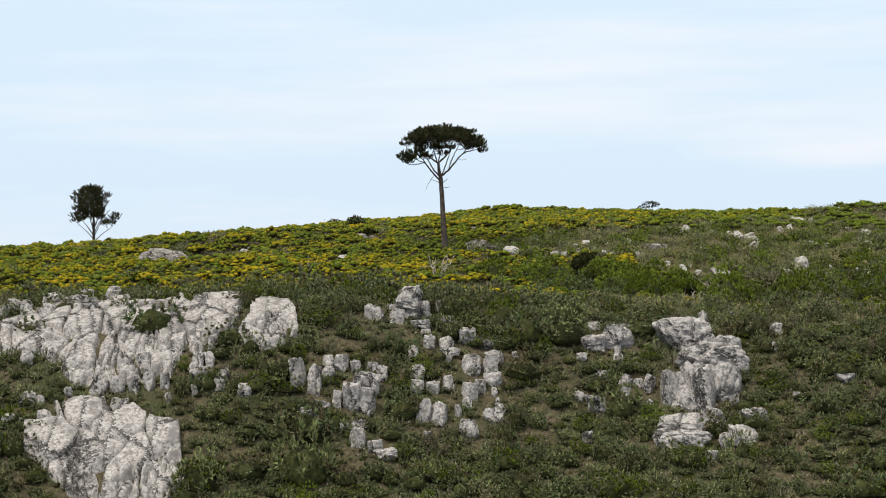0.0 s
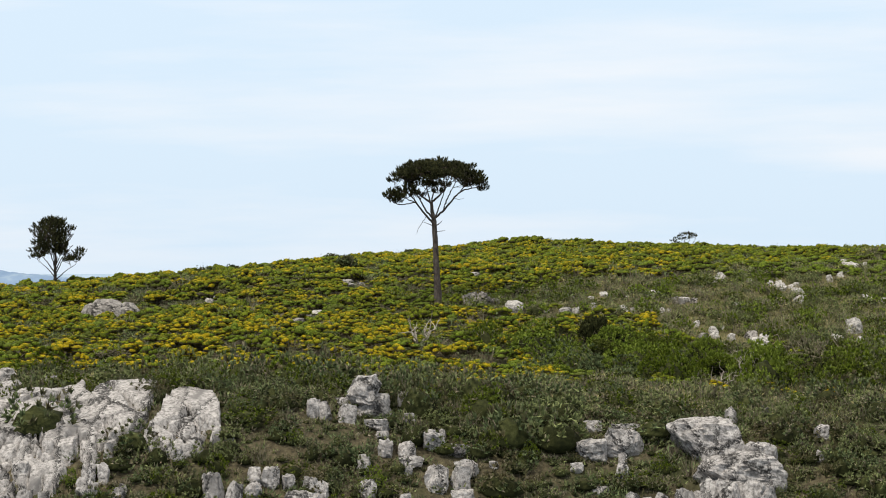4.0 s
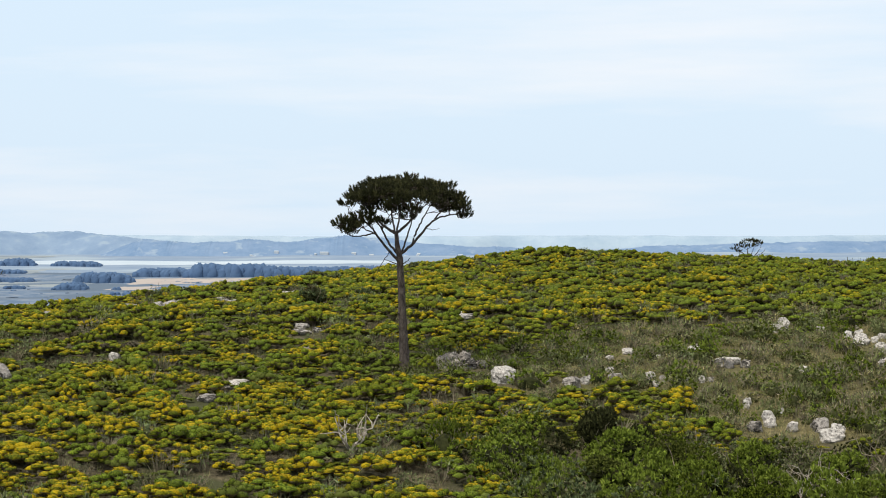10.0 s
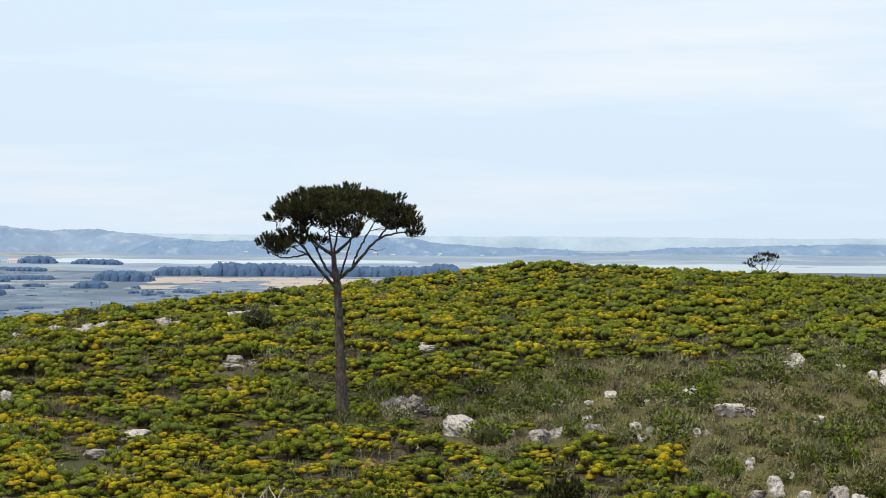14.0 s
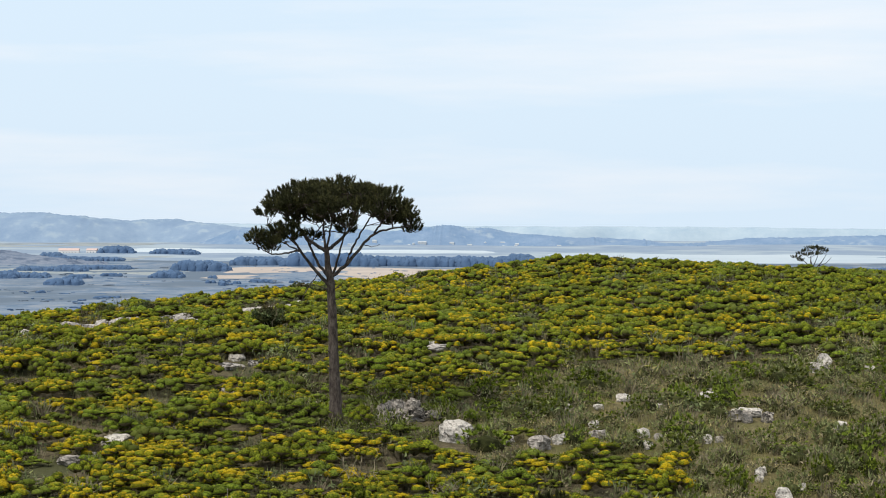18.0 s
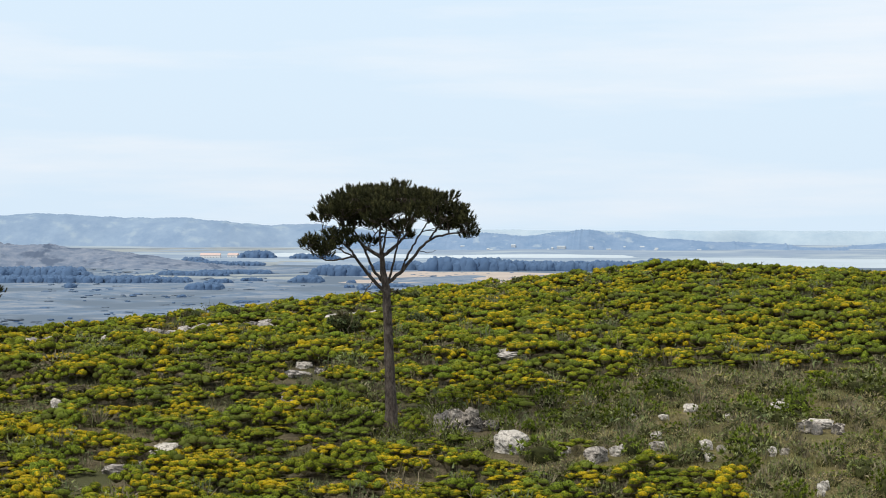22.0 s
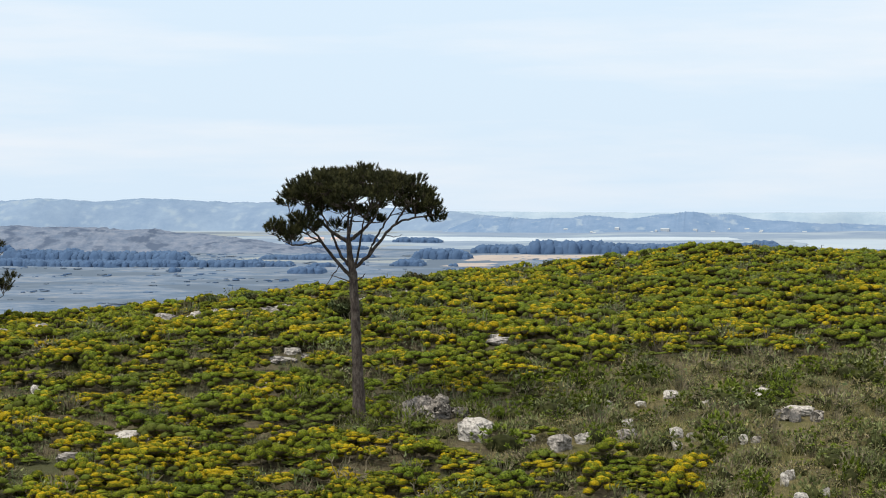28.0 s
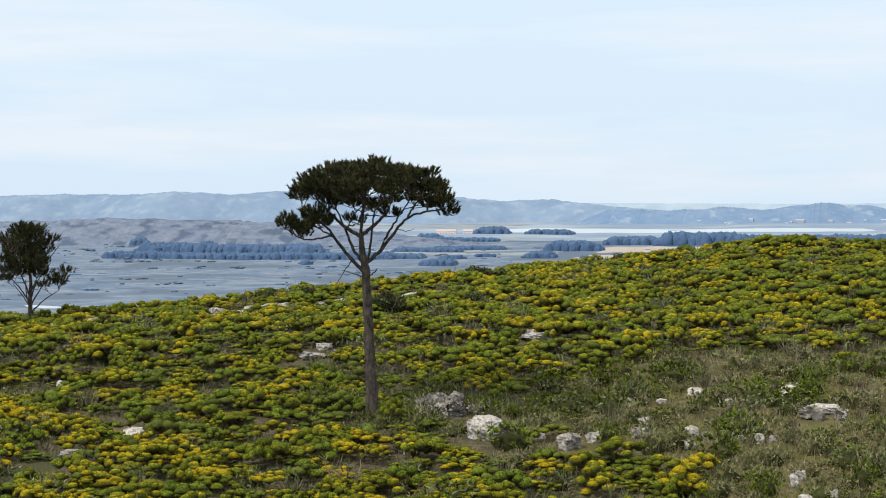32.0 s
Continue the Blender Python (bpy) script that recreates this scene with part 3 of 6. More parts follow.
def ground(x, y):
    """Height of the land at x, y (numbers or arrays)."""
    x, y = np.asarray(x, float), np.asarray(y, float)
    hill = sum(np.interp(y + d, PROFILE_Y, PROFILE_Z) for d in (-3, -1.5, 0, 1.5, 3)) / 5
    up = np.clip((y + 20) / 60, 0, 1)
    u = np.clip(x, -60, 70) / 20
    hill = hill + 0.75 * u * (up - 0.55) - (0.05 + 0.42 * up) * np.abs(u - 0.6 * up) ** 1.7
    side = np.maximum(np.abs(x - 5) - 55, 0)
    hill = hill - 0.0022 * side ** 2 / (1 + 0.002 * side)
    hill = hill + bump(x, y, -9, -40, 7, 6, 0.9) + bump(x, y, 7, -45, 7, 5, -1.2) + bump(x, y, -18, 2, 7, 7, -0.7)
    hill = hill + bump(x, y, 9, -24, 6, 5, 0.3) + bump(x, y, 2.4, 0.6, 3.0, 2.6, 0.15)
    hill = hill + bump(x, y, 15, -20, 8, 13, -1.1) + bump(x, y, -14, -45, 6, 6, 0.9) + bump(x, y, -12, -19, 5, 5, 0.8)
    hill = hill + bump(x, y, 0, -47, 5, 4, -0.8) + bump(x, y, 1, -24, 4, 4, -0.5) + bump(x, y, 27, 80, 14, 26, -0.9) + bump(x, y, 23, 46, 5, 6, -0.25) + bump(x, y, -8, 58, 7, 10, -0.15) + bump(x, y, -27, 33, 13, 16, -0.1) + bump(x, y, -20, 28, 9, 7, 0.1) + bump(x, y, -2, 55, 6, 6, -0.12) + bump(x, y, 9.5, 59, 4, 5, 0.36) + bump(x, y, -29, 15, 8, 7, -0.60) + bump(x, y, 39, 41, 8, 8, 0.2) + bump(x, y, 36, 28, 6, 6, 1.0) + bump(x, y, 38, 62, 9, 9, -0.75) + bump(x, y, -20.5, 26.5, 5, 4, -0.34) + bump(x, y, -14.5, 29, 3.5, 4, -0.30) + bump(x, y, -9, 36, 4, 4.5, -0.32)
    back = np.maximum(y - 33.5 - 0.85 * (np.clip(x, -70, 40) + 26), 0)
    hill = hill - np.minimum(0.05 * back + 0.0025 * back ** 2, 40)
    hill = hill + 0.10 * wave(x, y, 9, 1) + 0.04 * wave(x, y, 3.1, 2)
    r = np.hypot(x, y)
    plain = -88 + 43 * np.clip((r - 1300) / 3000, 0, 1) + (2.0 * wave(x, y, 900, 3) + 0.8 * wave(x, y, 260, 4)) * np.clip((r - 300) / 800, 0, 1)
    k = 6.0
    m = np.maximum(hill, plain)
    return m + k * np.log1p(np.exp(-np.abs(hill - plain) / k)) * np.clip((r - 120) / 150, 0, 1)


# ---- what grows where ----
def grassy(x, y):
    """1 on the stony grass slope east of the pine."""
    w = wave(x, y, 7, 6) + 0.7 * wave(x, y, 2.6, 36)
    return soft(x + 1.5 * w, 2.5, 7.5) * np.maximum(soft(y + 1.6 * w, -6.8, -4.0), soft(x + 1.5 * w, 9.5, 12.5) * soft(y + 2.0 * w, -13, -9)) * (1 - soft(y - 0.25 * x - 0.9 * np.maximum(x - 16, 0) + 2.5 * w, 4, 12))


def gully(x, y):
    """1 in the bushy hollow."""
    w = wave(x, y, 6, 7)
    return soft(x + 0.35 * (y + 20) + 1.5 * w, 1.0, 4.5) * soft(y + w, -30, -26) * (1 - soft(y + 2 * w - 0.35 * np.clip(x - 8, 0, 6), -15.5, -12.5))


def scrubby(x, y):
    """1 on the dark slope below the heath."""
    w = wave(x, y, 8, 8)
    return 1 - soft(y + 1.8 * w + 0.10 * np.minimum(x, 0), -34.0, -29.0)


def heathery(x, y):
    """1 on the brown strips above the crags and below the hollow."""
    w = wave(x, y, 6, 31)
    strip = np.exp(-((y + 32.5 + w) / 5.2) ** 2) * soft(x, 0.5, 4.0)
    return np.maximum(strip, np.exp(-((y + 35.5 + w) / 3.0) ** 2) * (1 - soft(x, -14.0, -10.0)))


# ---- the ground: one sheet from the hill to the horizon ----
# haze is painted into both plain colours, the farther one bluer
PLAIN = material("haze_tinted_plain", [(0.38, (0.088, 0.134, 0.205)), (0.48, (0.133, 0.180, 0.252)), (0.56, (0.165, 0.206, 0.268)), (0.66, (0.224, 0.245, 0.275))], 34.0, 1.0, blotch=(0.105, 0.140, 0.190), blotch_size=150.0, blotch_at=(0.50, 0.60), spec=0.0)
FAR_PLAIN = material("haze_tinted_far_plain", [(0.35, (0.165, 0.225, 0.315)), (0.65, (0.215, 0.275, 0.36))], 70.0, 1.0, blotch=(0.26, 0.32, 0.385), blotch_size=160.0, spec=0.0)
gv, gq = land_grid()
mid = gv[gq].mean(1)
LITTER = material("straw_litter", [(0.3, (0.045, 0.041, 0.020)), (0.5, (0.105, 0.092, 0.044)), (0.7, (0.205, 0.175, 0.086))], 0.25, 1.0, 0.12, 0.9, blotch=(0.075, 0.075, 0.025), blotch_size=2.0)
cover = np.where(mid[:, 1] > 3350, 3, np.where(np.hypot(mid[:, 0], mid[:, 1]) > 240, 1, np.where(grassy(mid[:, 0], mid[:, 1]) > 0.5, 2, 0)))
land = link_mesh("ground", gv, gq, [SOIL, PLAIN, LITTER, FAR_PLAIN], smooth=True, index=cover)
tagged(land, "brown heath soil falling away to a pale hazy plain", "ground", kind="structure")


# ---- stones of the heath and the crags: x, y, width, height ----
HEATH_STONES = [
    (4.15, -1.9, 1.15, 0.62), (-5.2, 12, 0.78, 0.27), (2.4, 14.5, 0.89, 0.28), (8.9, 3.2, 0.43, 0.2), (11.1, 3.6, 0.51, 0.2), (12.9, 5.4, 0.81, 0.29),
    (17.7, 11.2, 0.65, 0.31), (19.5, 11.1, 0.57, 0.22), (19.3, 16, 0.32, 0.17), (16.3, 20, 0.43, 0.15), (17.6, 19.3, 0.29, 0.12), (22.3, 19.8, 0.33, 0.15),
    (21.3, 11.8, 0.31, 0.18), (20.4, 8.9, 0.54, 0.37), (20.9, 8.5, 0.63, 0.37), (21.5, 8.2, 0.45, 0.32), (21, 9.6, 0.54, 0.32), (22, 9, 0.45, 0.32),
]
GRASS_STONES = [
    (13.6, 2.3, 0.94, 0.4), (14.7, 2.1, 0.48, 0.36), (14, 2, 0.42, 0.4), (7.5, -2, 0.52, 0.38), (6.9, -2.8, 0.8, 0.45), (5.9, -2.2, 0.32, 0.27),
    (8.7, 0.5, 0.38, 0.31), (8.8, -1.1, 0.61, 0.33), (10.3, -0.7, 0.46, 0.35), (10.4, -2, 0.37, 0.32), (10.8, -1, 0.32, 0.28), (11.8, -1.1, 0.29, 0.28),
    (12.4, -1.1, 0.32, 0.33), (12.8, -0.9, 0.37, 0.26), (13.8, -4.4, 0.4, 0.34), (17.1, 1.5, 0.51, 0.32),
]
GULLY_STONES = [
    (14.2, -7.6, 0.57, 0.47), (13.5, -8.8, 0.65, 0.36), (14.9, -6.4, 0.27, 0.29), (15, -8.5, 0.49, 0.36), (16.1, -8.4, 0.76, 0.53), (16.6, -9.1, 0.63, 0.47),
    (-7.1, -5.6, 0.42, 0.27), (-7.6, -6.4, 0.8, 0.28), (-6.4, -4.7, 0.36, 0.29), (-13.2, 5.7, 0.63, 0.33), (-4.4, 4.5, 0.58, 0.29), (9.8, 4.7, 0.58, 0.27),
    (7.9, 3, 0.35, 0.28), (12.9, 6.2, 0.45, 0.29),
]
# strips of bedrock on the crest: x, y, length, height
CREST_STRIPS = ((-9.95, 35.3, 3.7, 0.42), (-7.6, 40.6, 3.2, 0.30), (-15.0, 32.1, 3.4, 0.45), (-14.1, 28.7, 1.7, 0.40), (-18.5, 27.9, 1.9, 0.45), (-21.9, 28.1, 4.4, 0.50), (-12.4, 37.3, 1.2, 0.35), (-16.3, 28.6, 1.0, 0.30))
strip_rng = np.random.default_rng(25)
CREST_STONES = [(-5.1, 10.3, 0.95, 0.12), (-4.4, 10.9, 0.4, 0.15), (2.6, 13.8, 0.95, 0.22), (1.5, 14.4, 0.4, 0.15)]
for cx, cy, cw, ch in CREST_STRIPS:
    count = max(2, round(cw / 0.7))
    for k in range(count):
        off = (k + 0.5) / count - 0.5
        CREST_STONES.append((cx + off * cw + strip_rng.uniform(-0.1, 0.1), cy + 0.5 * off * cw + strip_rng.uniform(-0.35, 0.35), strip_rng.uniform(0.6, 1.15), ch * strip_rng.uniform(0.6, 1.15)))
SLOPE_STONES = [
    (-12.8, 6.2, 0.49, 0.32), (-6.7, -3.4, 1.12, 0.28), (17.8, 11.6, 0.65, 0.39), (21.5, 5.5, 0.68, 0.46), (20.7, 7.7, 0.94, 0.35), (27.9, 20.3, 1.4, 0.64),
    (20.3, -9.4, 0.81, 0.37), (16.2, -9.8, 1.06, 0.41), (14.2, -8, 0.53, 0.32), (13.7, -5.1, 0.28, 0.32), (14.1, 3, 1.17, 0.18), (21.7, -7.2, 1.1, 0.68),
    (25.7, 21.3, 0.57, 0.38), (25.6, 13.3, 0.53, 0.37), (27.2, 18.6, 0.75, 0.43), (28.4, 25.0, 0.78, 0.36), (29.3, 22.2, 0.66, 0.35), (24.5, 11.2, 0.51, 0.33),
    (17.3, 10.6, 0.5, 0.24), (21.4, 6.7, 0.59, 0.27), (20.8, 2.4, 0.67, 0.38), (26.1, 24.6, 0.39, 0.27), (29.5, 12.0, 0.62, 0.21), (30.3, 9.7, 0.81, 0.41), (29.1, 4.6, 0.69, 0.24), (28.1, 0.6, 0.57, 0.2),
    (27.6, 9.3, 0.35, 0.2), (25.2, 4.3, 0.78, 0.23), (25.9, 3.2, 0.58, 0.23), (21.3, -10.6, 0.52, 0.28), (22.2, -11.5, 0.52, 0.28), (23.3, -8.1, 0.35, 0.2), (24.5, -12.2, 0.95, 0.48), (24.6, -9.9, 0.44, 0.21),
]
STACK = [
    (-4, -39.5, 1.2, 0.85), (-3.6, -39.6, 1.28, 0.82), (-5.8, -40.6, 0.46, 0.71), (-5.4, -40.6, 0.56, 0.71), (-4.7, -39.1, 0.57, 0.31), (-4.6, -40.4, 0.71, 0.61),
    (-3.4, -40.7, 0.91, 0.35), (-2.5, -38.7, 0.52, 0.78), (-2.4, -40, 0.61, 0.36), (-3.3, -41.2, 0.55, 0.25), (-8.7, -42.8, 0.35, 0.3), (0.7, -41.8, 0.35, 0.23),
]
CHAIN = [
    (-1.5, -41.3, 0.91, 0.55), (-1.1, -40.8, 0.2, 0.41), (-0.5, -41.4, 0.76, 0.35), (-2.3, -42.3, 0.85, 0.3), (-1.4, -43.1, 0.79, 0.79), (-0.3, -42.2, 0.75, 0.5),
    (-0.6, -42.9, 0.69, 0.79), (-1.6, -44.7, 0.68, 0.68), (-1.1, -44.2, 0.59, 0.54), (-0.5, -43.7, 0.74, 0.59), (-3.9, -45, 0.53, 0.53), (-3.2, -44.8, 0.58, 0.44),
]
LOWER_CHAIN = [
    (-3.7, -46.6, 0.67, 1), (-3.1, -46.4, 0.72, 0.91), (-1.8, -47, 0.85, 0.76), (-2.2, -45.9, 0.34, 0.48), (-0.7, -45.8, 0.87, 0.58), (-3.6, -47.7, 0.38, 0.42),
    (-6.6, -48.8, 0.7, 0.79), (-6.5, -47.8, 0.66, 0.38), (-7.1, -48, 0.42, 0.33), (-5.8, -49.1, 0.69, 0.51), (-5.4, -49.4, 0.83, 0.41), (8.3, -48.5, 0.57, 0.43),
]
COLUMNS = [
    (-9, -45.9, 0.72, 1.24), (-8.3, -46.2, 0.57, 1.24), (-7.7, -44.6, 0.53, 0.58), (-7.2, -44.6, 0.63, 0.68), (-6.5, -44.6, 0.49, 0.53), (-6.1, -45.7, 1.1, 0.91),
    (-6.7, -46.7, 0.85, 1.14), (-6.1, -46.7, 0.81, 1.04), (-7.4, -46.7, 0.43, 0.66), (-8, -47, 0.71, 0.28), (-8.6, -47.5, 0.71, 0.28), (-17.4, -46.3, 0.8, 0.8),
    (-16.6, -46.4, 0.6, 0.7), (-15.9, -46.5, 0.45, 0.7), (-15.3, -46.4, 0.45, 0.75), (-14.6, -46.5, 0.42, 0.7), (-13.3, -45.3, 0.4, 0.6), (-12.8, -45.3, 0.4, 0.6),
    (-13.2, -46, 0.6, 0.45),
]
SLABS = [
    (4.4, -38.9, 0.99, 0.36), (4.4, -40.7, 1.23, 0.66), (5.8, -39.1, 1.09, 0.42), (5.6, -40.3, 1.39, 0.92), (3.7, -41.6, 0.46, 0.35), (4.4, -42.5, 0.6, 0.25),
    (5.4, -43.4, 0.5, 0.6), (6, -43, 0.45, 0.35), (3.9, -44.5, 0.93, 0.69), (10.3, -42.5, 0.46, 0.25), (9.8, -47.2, 1.21, 0.68), (12.8, -44.6, 0.35, 0.25),
    (15.1, -43.9, 0.76, 0.35),
]

BOULDER_ROCKS = [rock_mesh(60 + k, n=12, roundness=0.28, cuts=9, noise_amount=0.14, grooves=4) for k in range(3)]
for me in BOULDER_ROCKS:
    me.materials.append(DARK_ROCK)
HEAD_ROCK = rock_mesh(64, n=14, roundness=0.28, cuts=8, noise_amount=0.09, grooves=3)
HEAD_ROCK.materials.append(ROCK)
rock_rng = np.random.default_rng(5)
for rows, label, group, meshes, dim in (
        (HEATH_STONES, "pale weathered stone lying among low heath shrubs", "stones in the heath", SMALL_ROCKS, 0),
        (GRASS_STONES, "small white stone lying in dry grass", "stones in the grass", SMALL_ROCKS, 0),
        (GULLY_STONES, "pale stone half hidden in low scrub", "stones in the grass", SMALL_ROCKS, 0),
        (CREST_STONES, "flat pale bedrock showing on the crest", "bedrock on the crest", SMALL_ROCKS, 0),
        (SLOPE_STONES, "pale stone on the grassy slope", "stones on the slope", SMALL_ROCKS, 0),
        (STACK, "blocky pale boulder of a stacked outcrop", "boulders of the stacked outcrop", BLOCK_ROCKS, 0),
        (CHAIN, "pale angular boulder in a stepped line", "boulders of the stepped line", BLOCK_ROCKS, 0),
        (LOWER_CHAIN, "pale angular boulder among dark scrub", "boulders of the stepped line", BLOCK_ROCKS, 0),
        (COLUMNS, "upright pale rock block among dark scrub", "upright blocks", BLOCK_ROCKS, 0),
        (SLABS, "low rounded pale slab among scrub", "rounded slabs", BLOCK_ROCKS, 0)):
    for k, (x, y, w, h) in enumerate(rows):
        dark = rows is GRASS_STONES and k < 3
        big = meshes is BLOCK_ROCKS
        w = w * (1.3 if rows is CREST_STONES else 1.0)
        h = h + (0.08 if rows is CREST_STONES else 0.14 if rows is SLOPE_STONES else 0.06 if rows is GULLY_STONES else 0.08 if rows is HEATH_STONES and w > 0.7 else 0.0)
        lift = 0.5 if rows is STACK and k == 0 else 0.0
        ob = set_rock("boulder" if big else "stone", meshes, x, y, w * (1.0 if big else 0.90 if rows is GRASS_STONES else 0.80), h * (0.88 if big else 0.78), rock_rng, sink=0.5 if big else 0.4, deep=rock_rng.uniform(0.8, 1.15), mat=DARK_ROCK if dark else ROCK if rows is CREST_STONES else GREY_ROCK if rows in (GRASS_STONES, GULLY_STONES) and k % 3 == 1 else None)
        if lift:
            ob.data = HEAD_ROCK
        ob.location.z += lift
        tagged(ob, "grey fissured boulder beside the pine" if dark and rows is HEATH_STONES else label, "boulder" if big else "stone", group)

# loose stones strewn below and beside the crags
scree = np.random.default_rng(15)
for cx, cy, sx, sy, count in ((-21.0, -45.0, 1.6, 2.2, 26), (-20.5, -36.6, 2.6, 1.2, 34), (-13.0, -46.2, 1.2, 0.7, 10), (-7.5, -45.5, 1.6, 1.0, 10), (-2.0, -43.5, 2.2, 2.0, 14), (6.5, -43.0, 2.2, 2.6, 12), (12.0, -42.5, 2.0, 2.5, 8)):
    for k in range(count):
        x, y = scree.normal(cx, sx), scree.normal(cy, sy)
        w = scree.uniform(0.22, 0.6) + (0.18 if cy == -36.6 else 0.0)
        tagged(set_rock("stone", SMALL_ROCKS, x, y, w, w * scree.uniform(0.6, 0.95) + 0.12, scree, sink=0.3, mat=ROCK), "small pale loose stone near the crags", "stone", "loose stones by the crags")

# crags of bedrock, by their outlines in plan
CRAG_WEST = ((-22.4, -39.9), (-21.2, -39.2), (-19.9, -38.4), (-16.9, -38.0), (-14.7, -38.0), (-13.7, -40.7), (-13.9, -43.0), (-14.3, -46.0), (-15.9, -46.2), (-18.5, -45.9), (-19.2, -44.4), (-20.6, -42.7), (-23.5, -42.9))
CRAG_EAST = ((-13.8, -38.2), (-11.4, -39.3), (-11.7, -42.1), (-12.2, -43.1), (-12.5, -44.2), (-13.3, -44.6), (-14.0, -44.0), (-14.1, -43.0))
CRAG_POINT = ((-10.7, -39.4), (-9.4, -40.0), (-8.9, -42.8), (-10.3, -44.1), (-11.6, -43.9), (-11.3, -42.1))
LOW_CRAG = ((-19.3, -46.9), (-18.0, -46.8), (-16.2, -47.4), (-15.5, -48.3), (-13.9, -49.0), (-13.5, -52.6), (-17.8, -52.3), (-20.2, -49.2), (-20.2, -48.1), (-18.7, -48.2))
CLIFF = ((7.1, -38.5), (9.5, -39.0), (10.4, -40.9), (10.5, -42.2), (9.5, -44.2), (7.8, -45.4), (6.7, -43.9), (7.1, -42.1), (8.4, -41.6), (7.6, -39.9))
CLIFF_FOOT = ((6.6, -45.2), (8.4, -45.8), (8.2, -46.6), (7.6, -47.5), (6.1, -46.5))
OUTLINES = (CRAG_WEST, CRAG_EAST, CRAG_POINT, LOW_CRAG, CLIFF, CLIFF_FOOT)
CLIFF_BLOCKS = ((8.6, -40.1, 2.5, 1.1), (9.4, -41.9, 2.7, 1.0), (10.3, -41.5, 1.1, 0.95), (7.25, -44.0, 0.75, 1.35), (8.3, -44.0, 1.7, 1.75), (9.6, -43.7, 1.5, 1.35), (8.9, -42.9, 1.6, 0.9), (7.8, -46.0, 2.3, 0.65), (7.25, -47.0, 1.9, 0.6), (10.6, -45.7, 1.1, 0.45), (8.9, -45.4, 0.9, 0.5))
for bx, by, bw, bh in ((1.65, 0.3, 0.6, 0.52), (2.0, 0.75, 0.7, 0.64), (2.2, 0.0, 0.55, 0.44), (2.65, 0.3, 0.8, 0.42), (3.2, 0.6, 0.62, 0.34), (2.55, 0.95, 0.65, 0.54)):
    ob = set_rock("boulder", BOULDER_ROCKS, bx, by, bw, bh, rock_rng, sink=0.4, deep=0.9, mat=DARK_ROCK)
    tagged(ob, "grey fissured boulder beside the pine", "boulder", "boulders beside the pine")
for name, label, outline, step, seed, lift, share, uneven, broken, along in (
        ("rock_crag", "broad pale bedrock crag split by upright cracks", CRAG_WEST, 2.3, 1, 0.45, 0.97, 0.04, 0.42, 1.3), ("rock_crag", "pale cracked bedrock slab between shrubs", CRAG_EAST, 3.0, 2, 0.40, 0.98, 0.04, 0.15, 0.9),
        ("rock_crag", "pale pointed bedrock slab at the crag's end", CRAG_POINT, 3.0, 3, 0.40, 0.98, 0.04, 0.20, 0.9), ("rock_crag", "sloping pale bedrock slabs split by cracks", LOW_CRAG, 2.0, 4, 0.48, 0.97, 0.05, 0.38, 1.2)):
    crag = tagged(new(name), label, "rock outcrop")
    bedrock(crag, outline, step, seed, lift, share, uneven, along, broken)

CLIFF_ROCKS = [rock_mesh(90 + k, n=16, roundness=0.36 + 0.06 * (k % 3), cuts=8, noise_amount=0.08, grooves=5) for k in range(5)]
for me in CLIFF_ROCKS:
    me.materials.append(ROCK)
cliff_rng = np.random.default_rng(12)
for x, y, w, h in CLIFF_BLOCKS:
    tagged(set_rock("boulder", CLIFF_ROCKS, x, y, w * 1.1, h, cliff_rng, sink=0.6, deep=cliff_rng.uniform(0.8, 1.05), lean=5), "large pale fissured block of a low cliff", "boulder", "blocks of the cliff")

boulder = new("boulder", rock_mesh(77, n=18, roundness=0.9, cuts=2, noise_amount=0.075, grooves=3))
boulder.data.materials.append(GREY_ROCK)
boulder.matrix_world = Matrix.Translation((-18.1, -0.6, float(ground(-18.1, -0.6)) + 0.40)) @ pose(0, 0, 0, 0, 4, 12) @ Matrix.Diagonal((1.42, 1.3, 0.98, 1))
tagged(boulder, "large rounded grey boulder lying in the heath", "boulder")


# ---- pines ----
def needle_tuft(at, way, rng, length=0.2, blades=26):
    """A bottle brush of needles round a shoot."""
    way = way / np.linalg.norm(way)
    side = np.cross(way, rng.normal(0, 1, 3))
    side /= np.linalg.norm(side)
    oth = np.cross(way, side)
    t = np.linspace(0, 1, blades)
    az = np.arange(blades) * 2.39996 + rng.uniform(0, 6.283)
    d = way[None] * (0.40 + 0.70 * t)[:, None] + (np.cos(az)[:, None] * side + np.sin(az)[:, None] * oth) * (0.85 - 0.40 * t)[:, None]
    a = at + way * (t * length * 1.1)[:, None]
    b = a + d * length * 0.55
    w = np.cross(d, rng.normal(0, 1, (blades, 3)))
    w *= 0.017 / (np.linalg.norm(w, axis=1)[:, None] + 1e-9)
    v = np.stack([a - w, a + w, b], 1).reshape(-1, 3)
    return v, np.arange(blades * 3).reshape(-1, 3)


